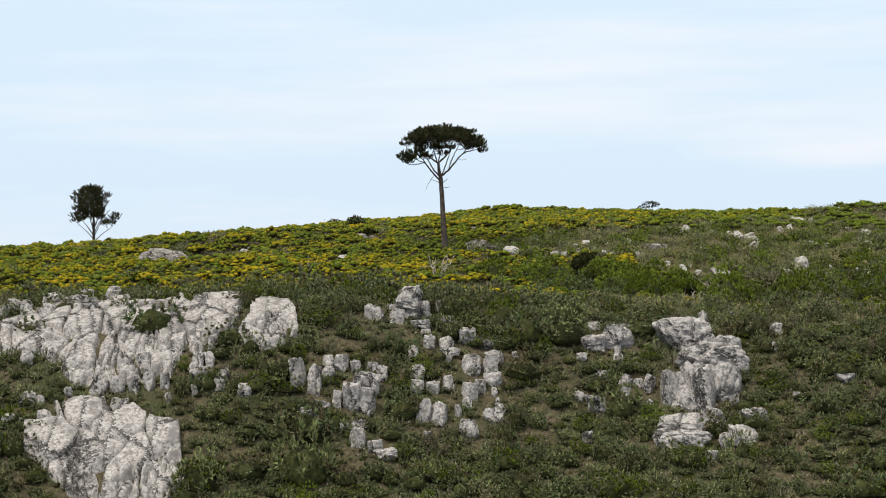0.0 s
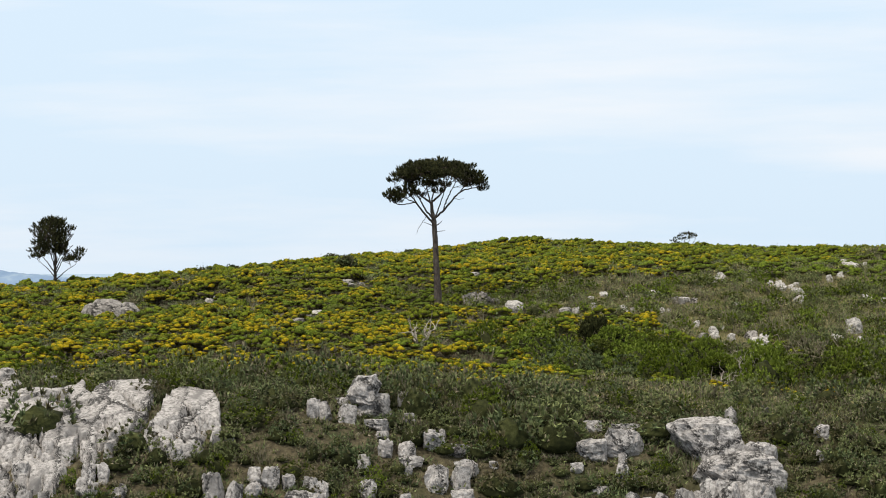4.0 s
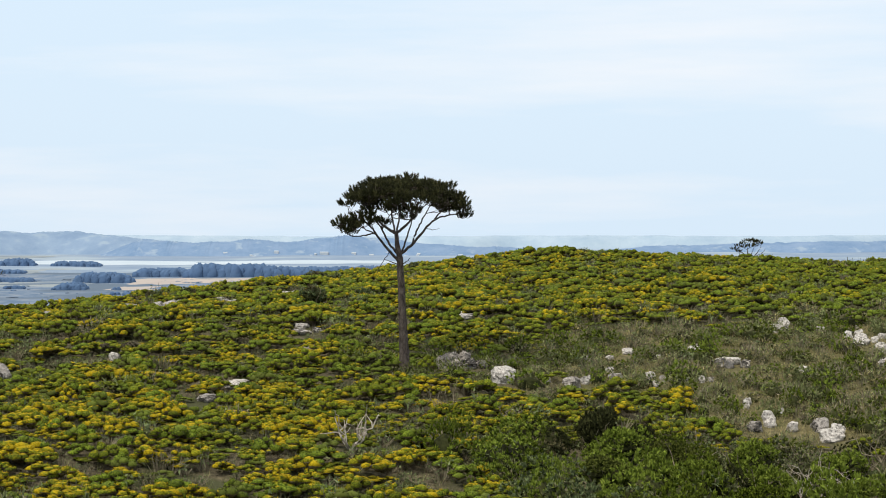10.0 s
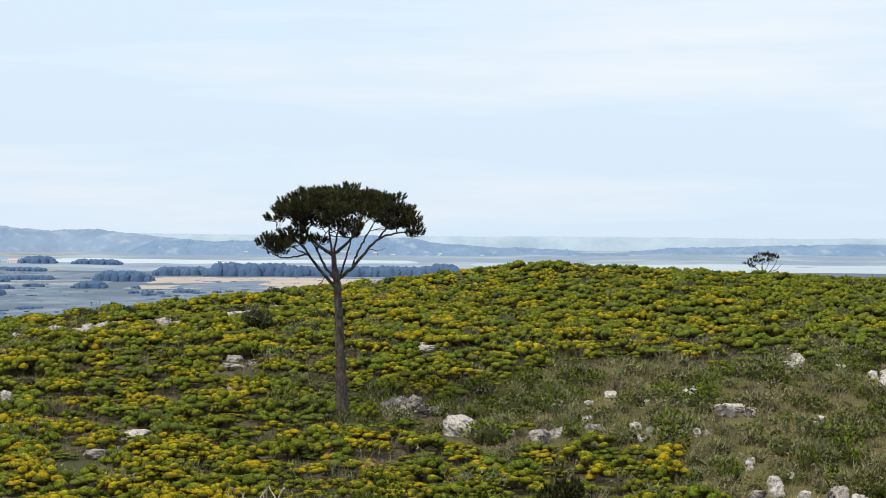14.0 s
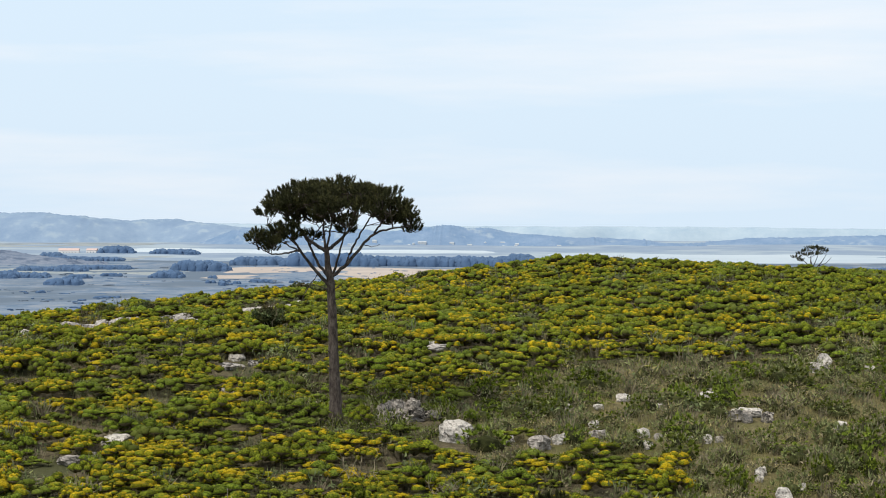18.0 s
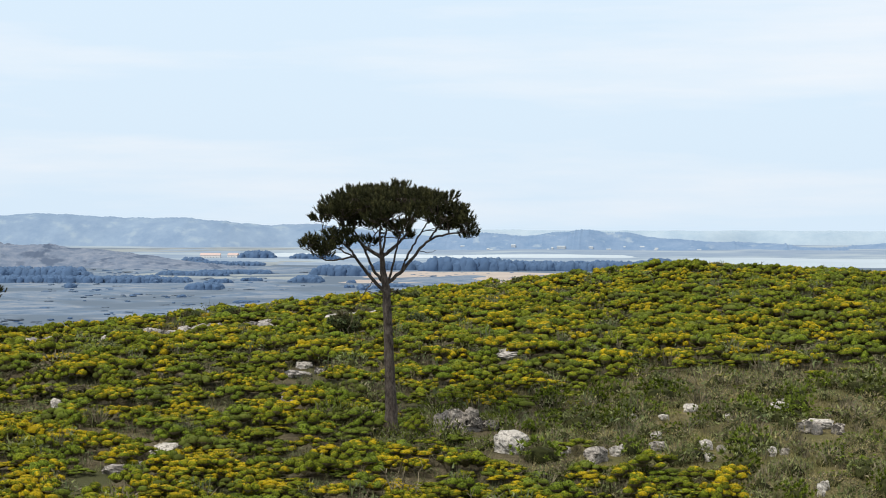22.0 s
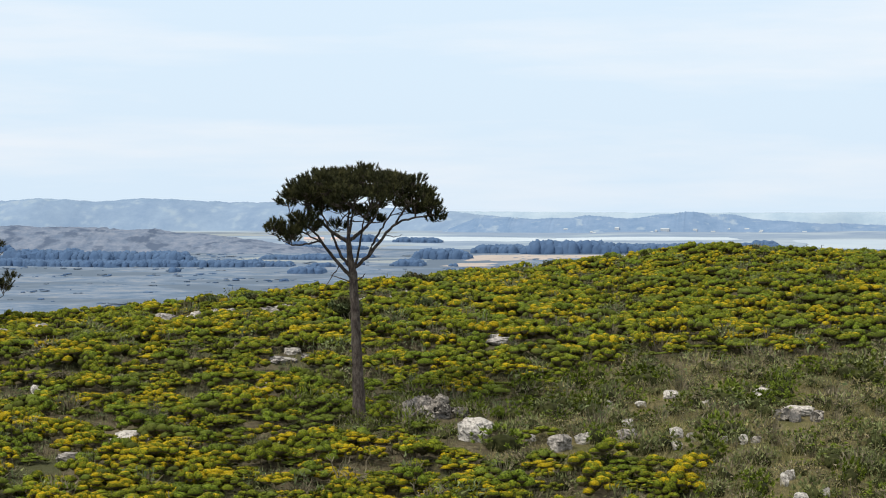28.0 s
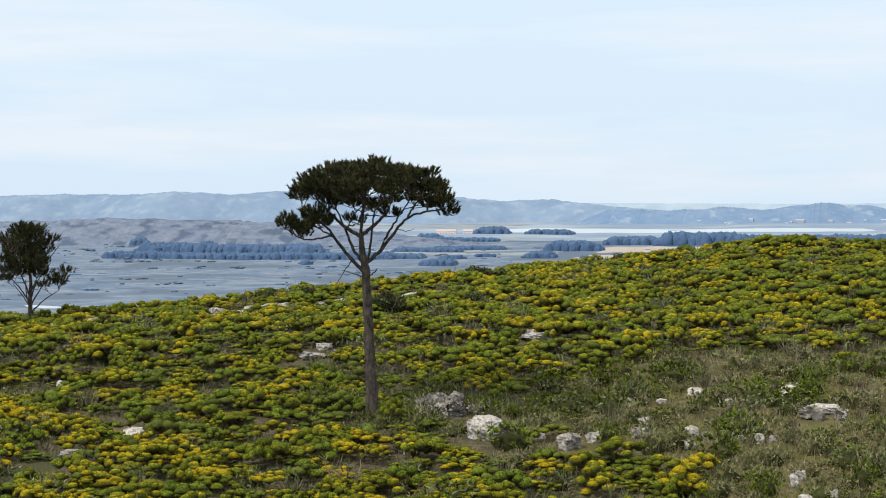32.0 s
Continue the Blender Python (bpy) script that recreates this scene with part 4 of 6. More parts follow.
def pine(name, x, y, label, trunk_pts, trunk_rad, limbs, clusters, seed, tufts=20, size=0.45, tuft_len=0.24):
    """limbs: lists of points from the trunk; clusters: centres of foliage pads, each hung on the nearest limb."""
    rng = np.random.default_rng(seed)
    root = tagged(new(name), label, "tree")
    root.location = (x, y, float(ground(x, y)))
    tp = np.asarray(trunk_pts, float)
    fine = np.linspace(0, len(tp) - 1, 26)
    line = np.stack([np.interp(fine, range(len(tp)), tp[:, k]) for k in range(3)], 1)
    line[1:-1] += rng.normal(0, 0.012, (24, 3)) * np.array([1, 1, 0])
    v, q = tube(line, np.interp(fine, range(len(tp)), trunk_rad), 12, 0.07, seed)
    link_mesh("trunk", v, q, BARK, root, smooth=True)
    nodes, rads = [], []
    for k, (pts, r0, r1) in enumerate(limbs):
        p = np.asarray(pts, float)
        f = np.linspace(0, len(p) - 1, 6 * (len(p) - 1) + 1)
        ln = np.stack([np.interp(f, range(len(p)), p[:, c]) for c in range(3)], 1)
        ker = np.array([0.25, 0.5, 0.25])
        for _ in range(4):
            ln[1:-1] = ln[:-2] * ker[0] + ln[1:-1] * ker[1] + ln[2:] * ker[2]
        ln[1:-1] += rng.normal(0, 0.012, (len(ln) - 2, 3))
        rr = np.linspace(r0, r1, len(ln))
        v, q = tube(ln, rr, 8, 0.06, seed + k)
        link_mesh("limb", v, q, BARK, root, smooth=True)
        nodes.append(ln[len(ln) // 3:])
        rads.append(rr[len(ln) // 3:])
    nodes, rads = np.concatenate(nodes), np.concatenate(rads)
    twigs, needles = [], []
    for k, c in enumerate(clusters):
        c = np.asarray(c, float)
        cost = np.linalg.norm(nodes - c, axis=1) + 0.8 * np.maximum(nodes[:, 2] - c[2] + 0.25, 0)
        i = int(np.argmin(cost))
        ln = bend(nodes[i], c, rng.uniform(-0.12, 0.02), seed + 300 + k, 7, 0.05)
        r = min(rads[i] * 0.7, 0.04)
        twigs.append(tube(ln, np.linspace(r, 0.010, 7), 6, 0.05, k))
        for t in range(tufts):
            d = rng.normal(0, 1, 3)
            d /= np.linalg.norm(d)
            d[2] = abs(d[2]) * 0.75 - 0.12
            p = c + d * size * np.array([1.15, 1.15, 0.75]) * rng.uniform(0.35, 1.0)
            if t % 3 == 0:
                s = ln[rng.integers(4, 7)]
                twigs.append(tube(bend(s, p, -0.03, seed + k * 50 + t, 4, 0.04), np.linspace(0.013, 0.006, 4), 4))
            way = np.array([d[0] * 0.7, d[1] * 0.7, 0.75 + 0.4 * rng.random()]) + rng.normal(0, 0.2, 3)
            needles.append(needle_tuft(p, way, rng, tuft_len * rng.uniform(0.8, 1.15)))
    v, q = join(twigs)
    tagged(link_mesh("branchwork", v, q, BARK, root), "crooked dark side branches", kind="stuff")
    v, f = join(needles)
    tagged(link_mesh("crown", v, f, NEEDLES, root), "flat-topped crown of dark green needle brushes", kind="stuff")
    return root


def umbrella(seed, count):
    """Foliage pads of the flat-topped crown: a shell on top, a loose second layer, and a low shelf on the western side."""
    rng = np.random.default_rng(seed)
    pads = []
    for i in range(count):
        r = math.sqrt((i + 0.5) / count)
        az = i * 2.39996 + rng.uniform(-0.25, 0.25)
        px, py = 2.42 * r * math.cos(az) - 0.02, 2.2 * r * math.sin(az)
        top = 7.97 - 0.72 * r ** 3.2 + 0.13 * math.sin(3.9 * px + 1.0) * math.cos(2.9 * py)
        pads.append((px, py, top - rng.uniform(0, 0.16)))
        if rng.random() < (0.66 if px < 0.2 else 0.42):
            pads.append((px * 0.97, py * 0.97, top - rng.uniform(0.34, 0.62)))
        if px < 0.4 and rng.random() < 0.26:
            pads.append((px * 0.95, py * 0.9, top - rng.uniform(0.75, 1.25)))
    for px, py, pz in ((-2.75, -0.3, 6.15), (-2.45, 0.35, 6.0), (-2.1, -0.6, 6.05), (-1.7, 0.2, 6.15), (-2.6, -0.8, 6.3), (-2.2, 0.9, 6.25), (-1.35, -0.7, 6.3), (-2.3, -0.1, 5.85), (-1.9, -0.2, 6.45),
                       (2.45, -0.2, 6.75), (2.2, 0.5, 6.9), (1.55, -0.3, 6.95), (1.85, 0.3, 7.0), (2.6, 0.1, 6.5), (2.5, -0.5, 6.95), (-2.4, 0.2, 7.0)):
        pads.append((px, py, pz))
    return pads


FORK = (-0.20, 0.0, 4.75)
pine("pine_tree", 0, 0, "tall lone pine with a bare trunk and umbrella crown",
     [(0, 0, -0.4), (0.02, 0, 0.0), (-0.03, 0, 1.2), (-0.10, 0.02, 2.4), (-0.12, 0.0, 3.6), FORK, (-0.30, 0.0, 5.4), (-0.33, 0.0, 5.9)],
     [0.28, 0.235, 0.185, 0.165, 0.15, 0.135, 0.10, 0.075],
     [([(-0.33, 0, 5.8), (-0.8, -0.2, 6.1), (-1.25, -0.4, 6.6), (-1.6, -0.6, 7.0)], 0.066, 0.025),
      ([(-0.33, 0, 5.85), (0.1, 0.2, 6.2), (0.45, 0.4, 6.6), (0.6, 0.6, 7.1)], 0.066, 0.025),
      ([(-0.33, 0, 5.8), (-0.2, -0.2, 6.5), (-0.05, -0.4, 7.1)], 0.042, 0.02),
      ([(-0.33, 0, 5.7), (-0.5, 0.7, 6.4), (-0.6, 1.4, 7.0)], 0.050, 0.025),
      ([(-0.2, 0, 4.65), (-0.65, -0.1, 5.1), (-1.15, -0.2, 5.75), (-1.3, -0.2, 6.05), (-1.9, -0.4, 6.5)], 0.066, 0.025),
      ([(-0.25, 0, 4.9), (-0.72, 0.2, 5.5), (-0.95, 0.4, 6.0), (-1.4, 0.8, 6.7)], 0.055, 0.025),
      ([(-1.2, -0.2, 5.85), (-1.7, -0.2, 5.75), (-2.1, -0.2, 5.70), (-2.5, -0.2, 5.85), (-2.8, -0.2, 6.1)], 0.034, 0.012),
      ([(-1.15, -0.2, 5.8), (-1.8, 0.1, 6.1), (-2.4, 0.3, 6.3)], 0.032, 0.012),
      ([(-0.17, 0, 4.95), (0.35, -0.1, 5.35), (0.9, -0.2, 6.05), (1.3, -0.3, 6.45), (1.9, -0.3, 6.6), (2.5, -0.2, 6.7)], 0.066, 0.02),
      ([(0.3, -0.1, 5.3), (0.5, 0.2, 5.9), (0.8, 0.6, 6.5), (1.1, 0.9, 7.0)], 0.045, 0.02),
      ([(1.3, -0.3, 6.45), (1.6, -0.6, 6.8), (1.9, -0.8, 7.1)], 0.035, 0.018),
      ([(-0.12, 0, 5.0), (0.2, -0.6, 5.9), (0.45, -1.2, 6.6)], 0.045, 0.02),
      ([(-0.95, 0.4, 6.0), (-0.7, 0.5, 6.5), (-0.3, 0.7, 7.0)], 0.03, 0.015),
      ([(-0.18, 0, 4.5), (-0.5, -0.25, 4.62), (-0.85, -0.4, 4.75)], 0.026, 0.010),
      ([(-0.62, -0.1, 5.05), (-0.75, -0.1, 4.85), (-1.05, -0.15, 4.45), (-1.2, -0.15, 4.05)], 0.022, 0.008),
      ([(-0.15, 0, 4.5), (0.08, -0.1, 4.62), (0.25, -0.15, 4.8)], 0.03, 0.012),
      ([(-0.10, 0, 4.2), (0.2, -0.1, 4.22), (0.4, -0.12, 4.25)], 0.022, 0.010),
      ([(0.9, -0.2, 6.05), (1.2, -0.2, 5.98), (1.5, -0.22, 6.05)], 0.016, 0.007),
      ([(0.02, 0, 1.75), (-0.2, -0.1, 1.85), (-0.32, -0.12, 1.95)], 0.035, 0.018),
      ([(-0.05, 0, 2.35), (-0.22, -0.1, 2.42), (-0.30, -0.12, 2.5)], 0.025, 0.012)],
     umbrella(3, 58), 21, tufts=24, size=0.33, tuft_len=0.19)

rng2 = np.random.default_rng(8)
oval = []
for i in range(58):
    u = (i + 0.5) / 58
    az = i * 2.39996
    r = 1.42 * math.sqrt(max(0.02, 1 - ((u - 0.38) / 0.66) ** 2)) * rng2.uniform(0.35, 1.0)
    oval.append((r * math.cos(az) - 0.15, r * math.sin(az), 2.4 + 2.4 * u))
oval += [(1.35, 0.3, 2.0), (1.6, -0.2, 2.3), (1.1, -0.7, 1.95), (1.65, 0.5, 2.6), (-1.3, 0.2, 2.2), (0.9, 0.9, 2.1), (-1.0, -0.9, 2.3)]
pine("pine_tree", -26.0, 30.7, "small dense pine with spreading lower branches", [(0, 0, -0.3), (0.03, 0, 0.4), (0.0, 0, 1.2), (0.05, 0, 2.4), (0.02, 0, 4.0)], [0.15, 0.12, 0.10, 0.08, 0.04],
     [([(0.02, 0, 0.6 + 0.12 * k), (0.5 * math.cos(k * 2.4), 0.5 * math.sin(k * 2.4), 1.1 + 0.2 * k), (1.45 * math.cos(k * 2.4 + 0.2), 1.45 * math.sin(k * 2.4 + 0.2), 1.75 + 0.27 * k)], 0.045, 0.015) for k in range(9)],
     oval, 22, tufts=20, size=0.38, tuft_len=0.22)


# ---- low vegetation ----
def spread(x0, x1, y0, y1, step, seed):
    rng = np.random.default_rng(seed)
    gx, gy = np.meshgrid(np.arange(x0, x1, step), np.arange(y0, y1, step), indexing="ij")
    x, y = gx.ravel() + rng.uniform(-0.5, 0.5, gx.size) * step, gy.ravel() + rng.uniform(-0.5, 0.5, gx.size) * step
    left = np.minimum(-8 - (y + 134) * 0.165, 19 - (y + 70) * 0.47) - 4
    right = -8 + (y + 134) * 0.285 + 3
    crest = 33.5 + 0.85 * (x + 26) + 9
    keep = (x > left) & (x < right) & (y < np.minimum(crest, 92))
    return x[keep], y[keep], rng


ALL_ROCKS = np.array([(x, y, w + 0.15, h + 2.6) for rows in (GULLY_STONES, SLOPE_STONES) for x, y, w, h in rows] + [r for rows in (STACK, CHAIN, LOWER_CHAIN, COLUMNS, SLABS) for r in rows]
                     + [(x, y, w + 0.1, h + 2.0) for rows in (HEATH_STONES, GRASS_STONES) for x, y, w, h in rows] + [(x, y, w, h + 6.5) for x, y, w, h in CREST_STONES]
                     + [(-18.1, -0.6, 3.0, 2.2), (2.4, 0.3, 2.0, 0.9)])


def clear_of_rocks(x, y, pad=0.0):
    """False where a rock stands, or just in front of one."""
    ok = np.ones(len(x), bool)
    for rx, ry, w, h in ALL_ROCKS:
        ok &= ~((np.abs(x - rx) < w * 0.42 + pad) & (y - ry < w * 0.4 + pad) & (y - ry > -w * 0.45 - 0.15 - h * 0.5))
    for outline in OUTLINES:
        ok &= ~(inside(x, y - 0.2, outline) | inside(x, y + 0.4, outline)) | (wave(x, y, 3.0, 22) > 0.66)
    return ok


x, y, rng = spread(-52, 56, -56, 92, 0.70, 11)
ok = clear_of_rocks(x, y, 0.05)
x, y = x[ok], y[ok]
g, u, s = grassy(x, y), gully(x, y), scrubby(x, y)
dice = rng.random(len(x))
patch = wave(x, y, 5.5, 9) * 0.6 + wave(x, y, 2.3, 10) * 0.4
kind = np.zeros(len(x), int)                                  # 0 flowering heath
near_pine = np.exp(-((x - 1.5) / 5.0) ** 2 - ((y - 0.5) / 3.4) ** 2)
kind[dice < 0.18 + 0.55 * near_pine + 0.25 * (patch < -0.35)] = 1   # green mound
kind[(dice > 0.93) | ((patch < -0.34) & (dice > 0.28))] = 2          # dry twigs
kind[(kind == 0) & (wave(x, y, 2.3, 41) + 0.5 * wave(x, y, 6.0, 42) < -0.62)] = 4     # gaps
kind[(s > rng.random(len(x)))] = 3                            # dark scrub
kind[(kind <= 1) & (near_pine > 0.35) & (rng.random(len(x)) < 0.75 * near_pine)] = 7  # soft green heather round the pine
kind[(kind == 3) & (dice > 0.92)] = 2
kind[(kind == 3) & (dice > 0.68)] = 6                         # bristly low heather
under = u > rng.random(len(x))                                # filled by larger bushes
kind[under] = np.where(dice[under] < 0.22, 3, np.where(dice[under] < 0.34, 6, 4))
brown = (kind < 6) & (heathery(x, y) * 1.15 > rng.random(len(x)))
kind[brown] = np.where(dice[brown] < 0.12, 3, np.where(dice[brown] < 0.2, 2, np.where(dice[brown] < 0.28, 3, 6)))
in_grass = g > rng.random(len(x)) * 0.9
turf = dice[in_grass] + 0.30 * wave(x[in_grass], y[in_grass], 3.6, 37)
kind[in_grass] = np.select([turf < -0.20, turf < 0.36, turf < 0.50, turf < 0.92], [0, 1, 2, 6], 5)
z = ground(x, y)
size = rng.uniform(0.28, 0.66, len(x)) * (1 + 0.38 * patch)
tall = size * rng.uniform(0.8, 1.45, len(x)) * (1 + 0.45 * patch)
# drifts of taller cushions with hollows between them
drift = soft(0.6 * wave(x, y, 4.4, 51) + 0.45 * wave(x, y, 1.9, 52), -0.30, 0.20)
cushion = kind <= 1
tall = np.where(cushion, (0.22 + 0.56 * drift) * rng.uniform(0.7, 1.25, len(x)), tall)
size = np.where(cushion, rng.uniform(0.42, 0.86, len(x)) * (0.8 + 0.25 * drift), size)
kind[(kind == 0) & (drift < 0.10) & (dice > 0.45)] = 2
bare = (kind <= 1) & (wave(x, y, 7.5, 61) + 0.5 * wave(x, y, 2.8, 62) > 0.36) & (g < 0.3) & (near_pine < 0.3)   # brown hollows in the heath
kind[bare] = np.where(dice[bare] < 0.50, 2, np.where(dice[bare] < 0.80, 6, kind[bare]))
for cx, cy, cw, ch in CREST_STRIPS:
    tall = tall * (1 - 0.5 * np.exp(-((x - cx) / (0.6 * cw)) ** 2 - ((y - cy + 2.5) / 3.0) ** 2))
spots = np.stack([x, y, z, size, tall, patch], 1)

HI = [domed_pattern(100 + k, 12, 0.265, 0.95, 0.46, 6, 0.075, 0.028, 0.9, 5) for k in range(10)]
MEADOW = [domed_pattern(150 + k, 10, 0.29, 0.95, 0.48, 9, 0.10, 0.026, 0.8, 4) for k in range(8)]
FUZZ = [mound_pattern(440 + k, 170, 0.62, 0.20, 0.7, 5, 1, 0.25, 0.030, 0.16) for k in range(6)]
LO = [domed_pattern(200 + k, 10, 0.30, 0.95, 0.46, 2, 0.10, 0.040, 0.9, 4) for k in range(6)]
ROUGH = [spray_pattern(300 + k, 38, 13, 1.0, 0.125, 0.034, 0.3) for k in range(8)]
DIM = lambda s, lean, r: np.repeat((lean <= 0).astype(int)[None], len(s), 0)
TWIGS = [twig_pattern(400 + k, 34, 1) for k in range(4)]


def blooming(s, lean, rng):
    """Blossom on the shoots that look up, buds below it, on some cushions and some heads more than on others."""
    much = 0.42 + 0.20 * np.exp(-((s[:, 1] + 8) / 3.5) ** 2) + 0.30 * np.exp(-((s[:, 1] + 23) / 8) ** 2) - 0.45 * soft(s[:, 0], 15, 24) - 0.5 * np.exp(-((s[:, 0] - 6.5) / 3.5) ** 2 - ((s[:, 1] + 9.5) / 3.5) ** 2) + 0.60 * wave(s[:, 0], s[:, 1], 10, 12) + 0.55 * wave(s[:, 0], s[:, 1], 3.4, 13) + rng.uniform(-0.42, 0.42, len(s))
    lim = 1.12 - 0.72 * np.clip(much, 0, 1)
    cut = lean[None] + 0.17 * rng.uniform(-1, 1, (len(s), len(lean))) - lim[:, None]
    return np.where(lean[None] <= 0, 2, np.where(cut > 0, 1, np.where(cut > -0.30, 3, 0)))


near = y < 9
scatter("flowering_heath", HI, spots[(kind == 0) & near], [HEATH, FLOWER, STEMS, BUDS], "low cushions of heath shrub with yellow blossom", "shrubs", blooming, 1)
scatter("flowering_heath", LO, spots[(kind == 0) & ~near], [HEATH, FLOWER, STEMS, BUDS], "low cushions of heath shrub with yellow blossom on the crest", "shrubs", blooming, 2)
green = spots[kind == 1].copy()
green[:, 4] *= 0.95
back = green[:, 1] > 12
scatter("green_shrubs", LO, green[back], [GREEN, STEMS], "low fresh green shrubs on the crest", "shrubs", DIM, seed=8)
green = green[~back]
meadow = (grassy(green[:, 0], green[:, 1]) > 0.3) | (scrubby(green[:, 0], green[:, 1]) > 0.4)
SOFT = [spray_pattern(520 + k, 26, 9, 1.0, 0.17, 0.045, 0.3) for k in range(6)]
# cores and lowest leaves take the blackish green as painted shade
scatter("green_heather", SOFT, green[meadow] * np.array([1, 1, 1, 1.2, 1.2, 1]), [GREEN, OLIVE, DARK_LEAF_AND_SHADE, LIME], "low rounded green heather bushes scattered in the grass", "shrubs",
        lambda s, lean, r: np.where(lean[None] < 0.12, 2, np.select([r.random((len(s), 1)) < 0.25, r.random((len(s), 1)) < 0.5], [1, 3], 0) + np.zeros((1, len(lean)), int)), 9)
green = green[~meadow]
scatter("green_shrubs", MEADOW, green, [GREEN, STEMS], "low fresh green shrubs without blossom", "shrubs", DIM, seed=3)
dry = spots[kind == 2].copy()
dry[:, 4] *= 1.15
scatter("dry_shrubs", TWIGS, dry, [BROWN, SCRUB], "dry brown twiggy shrubs", "shrubs", lambda s, lean, r: np.repeat((lean > 0.5).astype(int)[None], len(s), 0), 4)
fuzz = spots[kind == 6].copy()
fuzz[:, 3] *= 1.15
fuzz[:, 4] *= rng.uniform(0.75, 1.25, len(fuzz))
dry_side = (grassy(fuzz[:, 0], fuzz[:, 1]) > 0.3) | (heathery(fuzz[:, 0], fuzz[:, 1]) > 0.3)
# heather cores coloured blackish: the shade inside is painted on
scatter("heather", FUZZ, fuzz[dry_side] * np.array([1, 1, 1, 1.05, 1.0, 1]), [OLIVE, BROWN, GRASS, DARK_LEAF_AND_SHADE], "bristly olive and straw-coloured heather in dry grass", "shrubs",
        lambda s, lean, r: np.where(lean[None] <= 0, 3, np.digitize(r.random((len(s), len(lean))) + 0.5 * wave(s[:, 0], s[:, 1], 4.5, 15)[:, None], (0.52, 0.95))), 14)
scatter("heather", FUZZ, fuzz[~dry_side], [SCRUB, OLIVE, BROWN, DARK_LEAF_AND_SHADE], "bristly olive and brown heather", "shrubs",
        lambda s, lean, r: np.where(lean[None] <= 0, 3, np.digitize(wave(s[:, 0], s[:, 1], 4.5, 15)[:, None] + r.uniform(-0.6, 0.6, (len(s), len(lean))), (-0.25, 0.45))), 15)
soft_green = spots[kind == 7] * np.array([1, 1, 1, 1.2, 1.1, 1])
# core in the dark colour again, standing in for inner shade
scatter("heather", FUZZ, soft_green, [GREEN, OLIVE, BROWN, DARK_LEAF_AND_SHADE], "soft grey-green heather round the pine", "shrubs",
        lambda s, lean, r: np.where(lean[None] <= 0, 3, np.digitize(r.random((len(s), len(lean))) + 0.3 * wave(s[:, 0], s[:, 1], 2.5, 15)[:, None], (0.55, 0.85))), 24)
dark = spots[kind == 3].copy()
grow = 0.85 + 0.9 * np.clip(wave(dark[:, 0], dark[:, 1], 3.2, 17) + 0.2, 0, 1) + rng.uniform(-0.15, 0.2, len(dark))
dark[:, 3] *= 1.42 * grow
dark[:, 4] *= 1.15 * grow * rng.uniform(0.75, 1.5, len(dark)) * np.where(dark[:, 0] > 2, 0.85, 1.0)
# undersides of the scrub coloured blackish to stand in for shade
scatter("dark_scrub", ROUGH, dark, [SCRUB, OLIVE, GREEN, DARK_LEAF_AND_SHADE, BROWN], "dense dark scrub between the rocks", "shrubs",
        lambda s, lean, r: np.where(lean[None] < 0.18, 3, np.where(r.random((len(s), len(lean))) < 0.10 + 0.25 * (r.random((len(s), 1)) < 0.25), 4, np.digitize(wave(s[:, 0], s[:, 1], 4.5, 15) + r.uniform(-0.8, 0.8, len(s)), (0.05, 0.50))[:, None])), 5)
LIGHT_BUSHES = ((7.6, -18.6, 1.4, 2.0), (9.9, -18.0, 1.5, 2.2), (12.0, -17.2, 1.3, 1.9), (9.3, -21.8, 1.45, 1.9), (6.7, -22.6, 1.2, 1.4), (12.6, -20.0, 1.4, 1.8), (15.4, -17.4, 1.4, 1.7), (11.4, -24.2, 1.3, 1.5), (15.0, -20.6, 1.2, 1.5), (4.4, -26.4, 0.8, 0.7))
# larger bushes: many in the hollow, some on the dark slope
BIG = [spray_pattern(340 + k, 130, 13, 1.25, 0.090, 0.026, 0.45) for k in range(6)]
x, y, rng = spread(-52, 56, -56, 0, 1.60, 13)
w = np.where(gully(x, y) > 0.4, 0.85, 0.34 * scrubby(x, y)) * (1 - 0.7 * heathery(x, y))
w = np.where((x > 8.5) & (x < 12.5) & (y < -29) & (y > -38), 0.0, w)
ok = clear_of_rocks(x, y, 0.35) & (w > rng.random(len(x)))
x, y = x[ok], y[ok]
r = rng.uniform(0.60, 1.25, len(x)) * (1 + 0.25 * wave(x, y, 6, 18)) * np.where(y > -17.5, 0.95, np.where(y > -30, 1.40, 0.62))
free = np.all([np.hypot(x - a, y + 0.4 - b) > 0.55 * c + 0.5 * r for a, b, c, d in LIGHT_BUSHES], 0)
x, y, r = x[free], y[free], r[free]
bush = np.stack([x, y, ground(x, y) - 0.05, r, r * rng.uniform(0.85, 1.5, len(x)), r], 1)
thin = rng.random(len(bush)) < 0.10
# lower leaves get the shade colour, upper ones their own
scatter("twiggy_bushes", BIG, bush[thin], [BROWN, OLIVE, SCRUB, DARK_LEAF_AND_SHADE], "brown half-bare bushes in the hollow", "bushes",
        lambda s, lean, q: np.where(lean[None] < 0.34, 3, np.digitize(q.random((len(s), len(lean))), (0.45, 0.75))), 16)
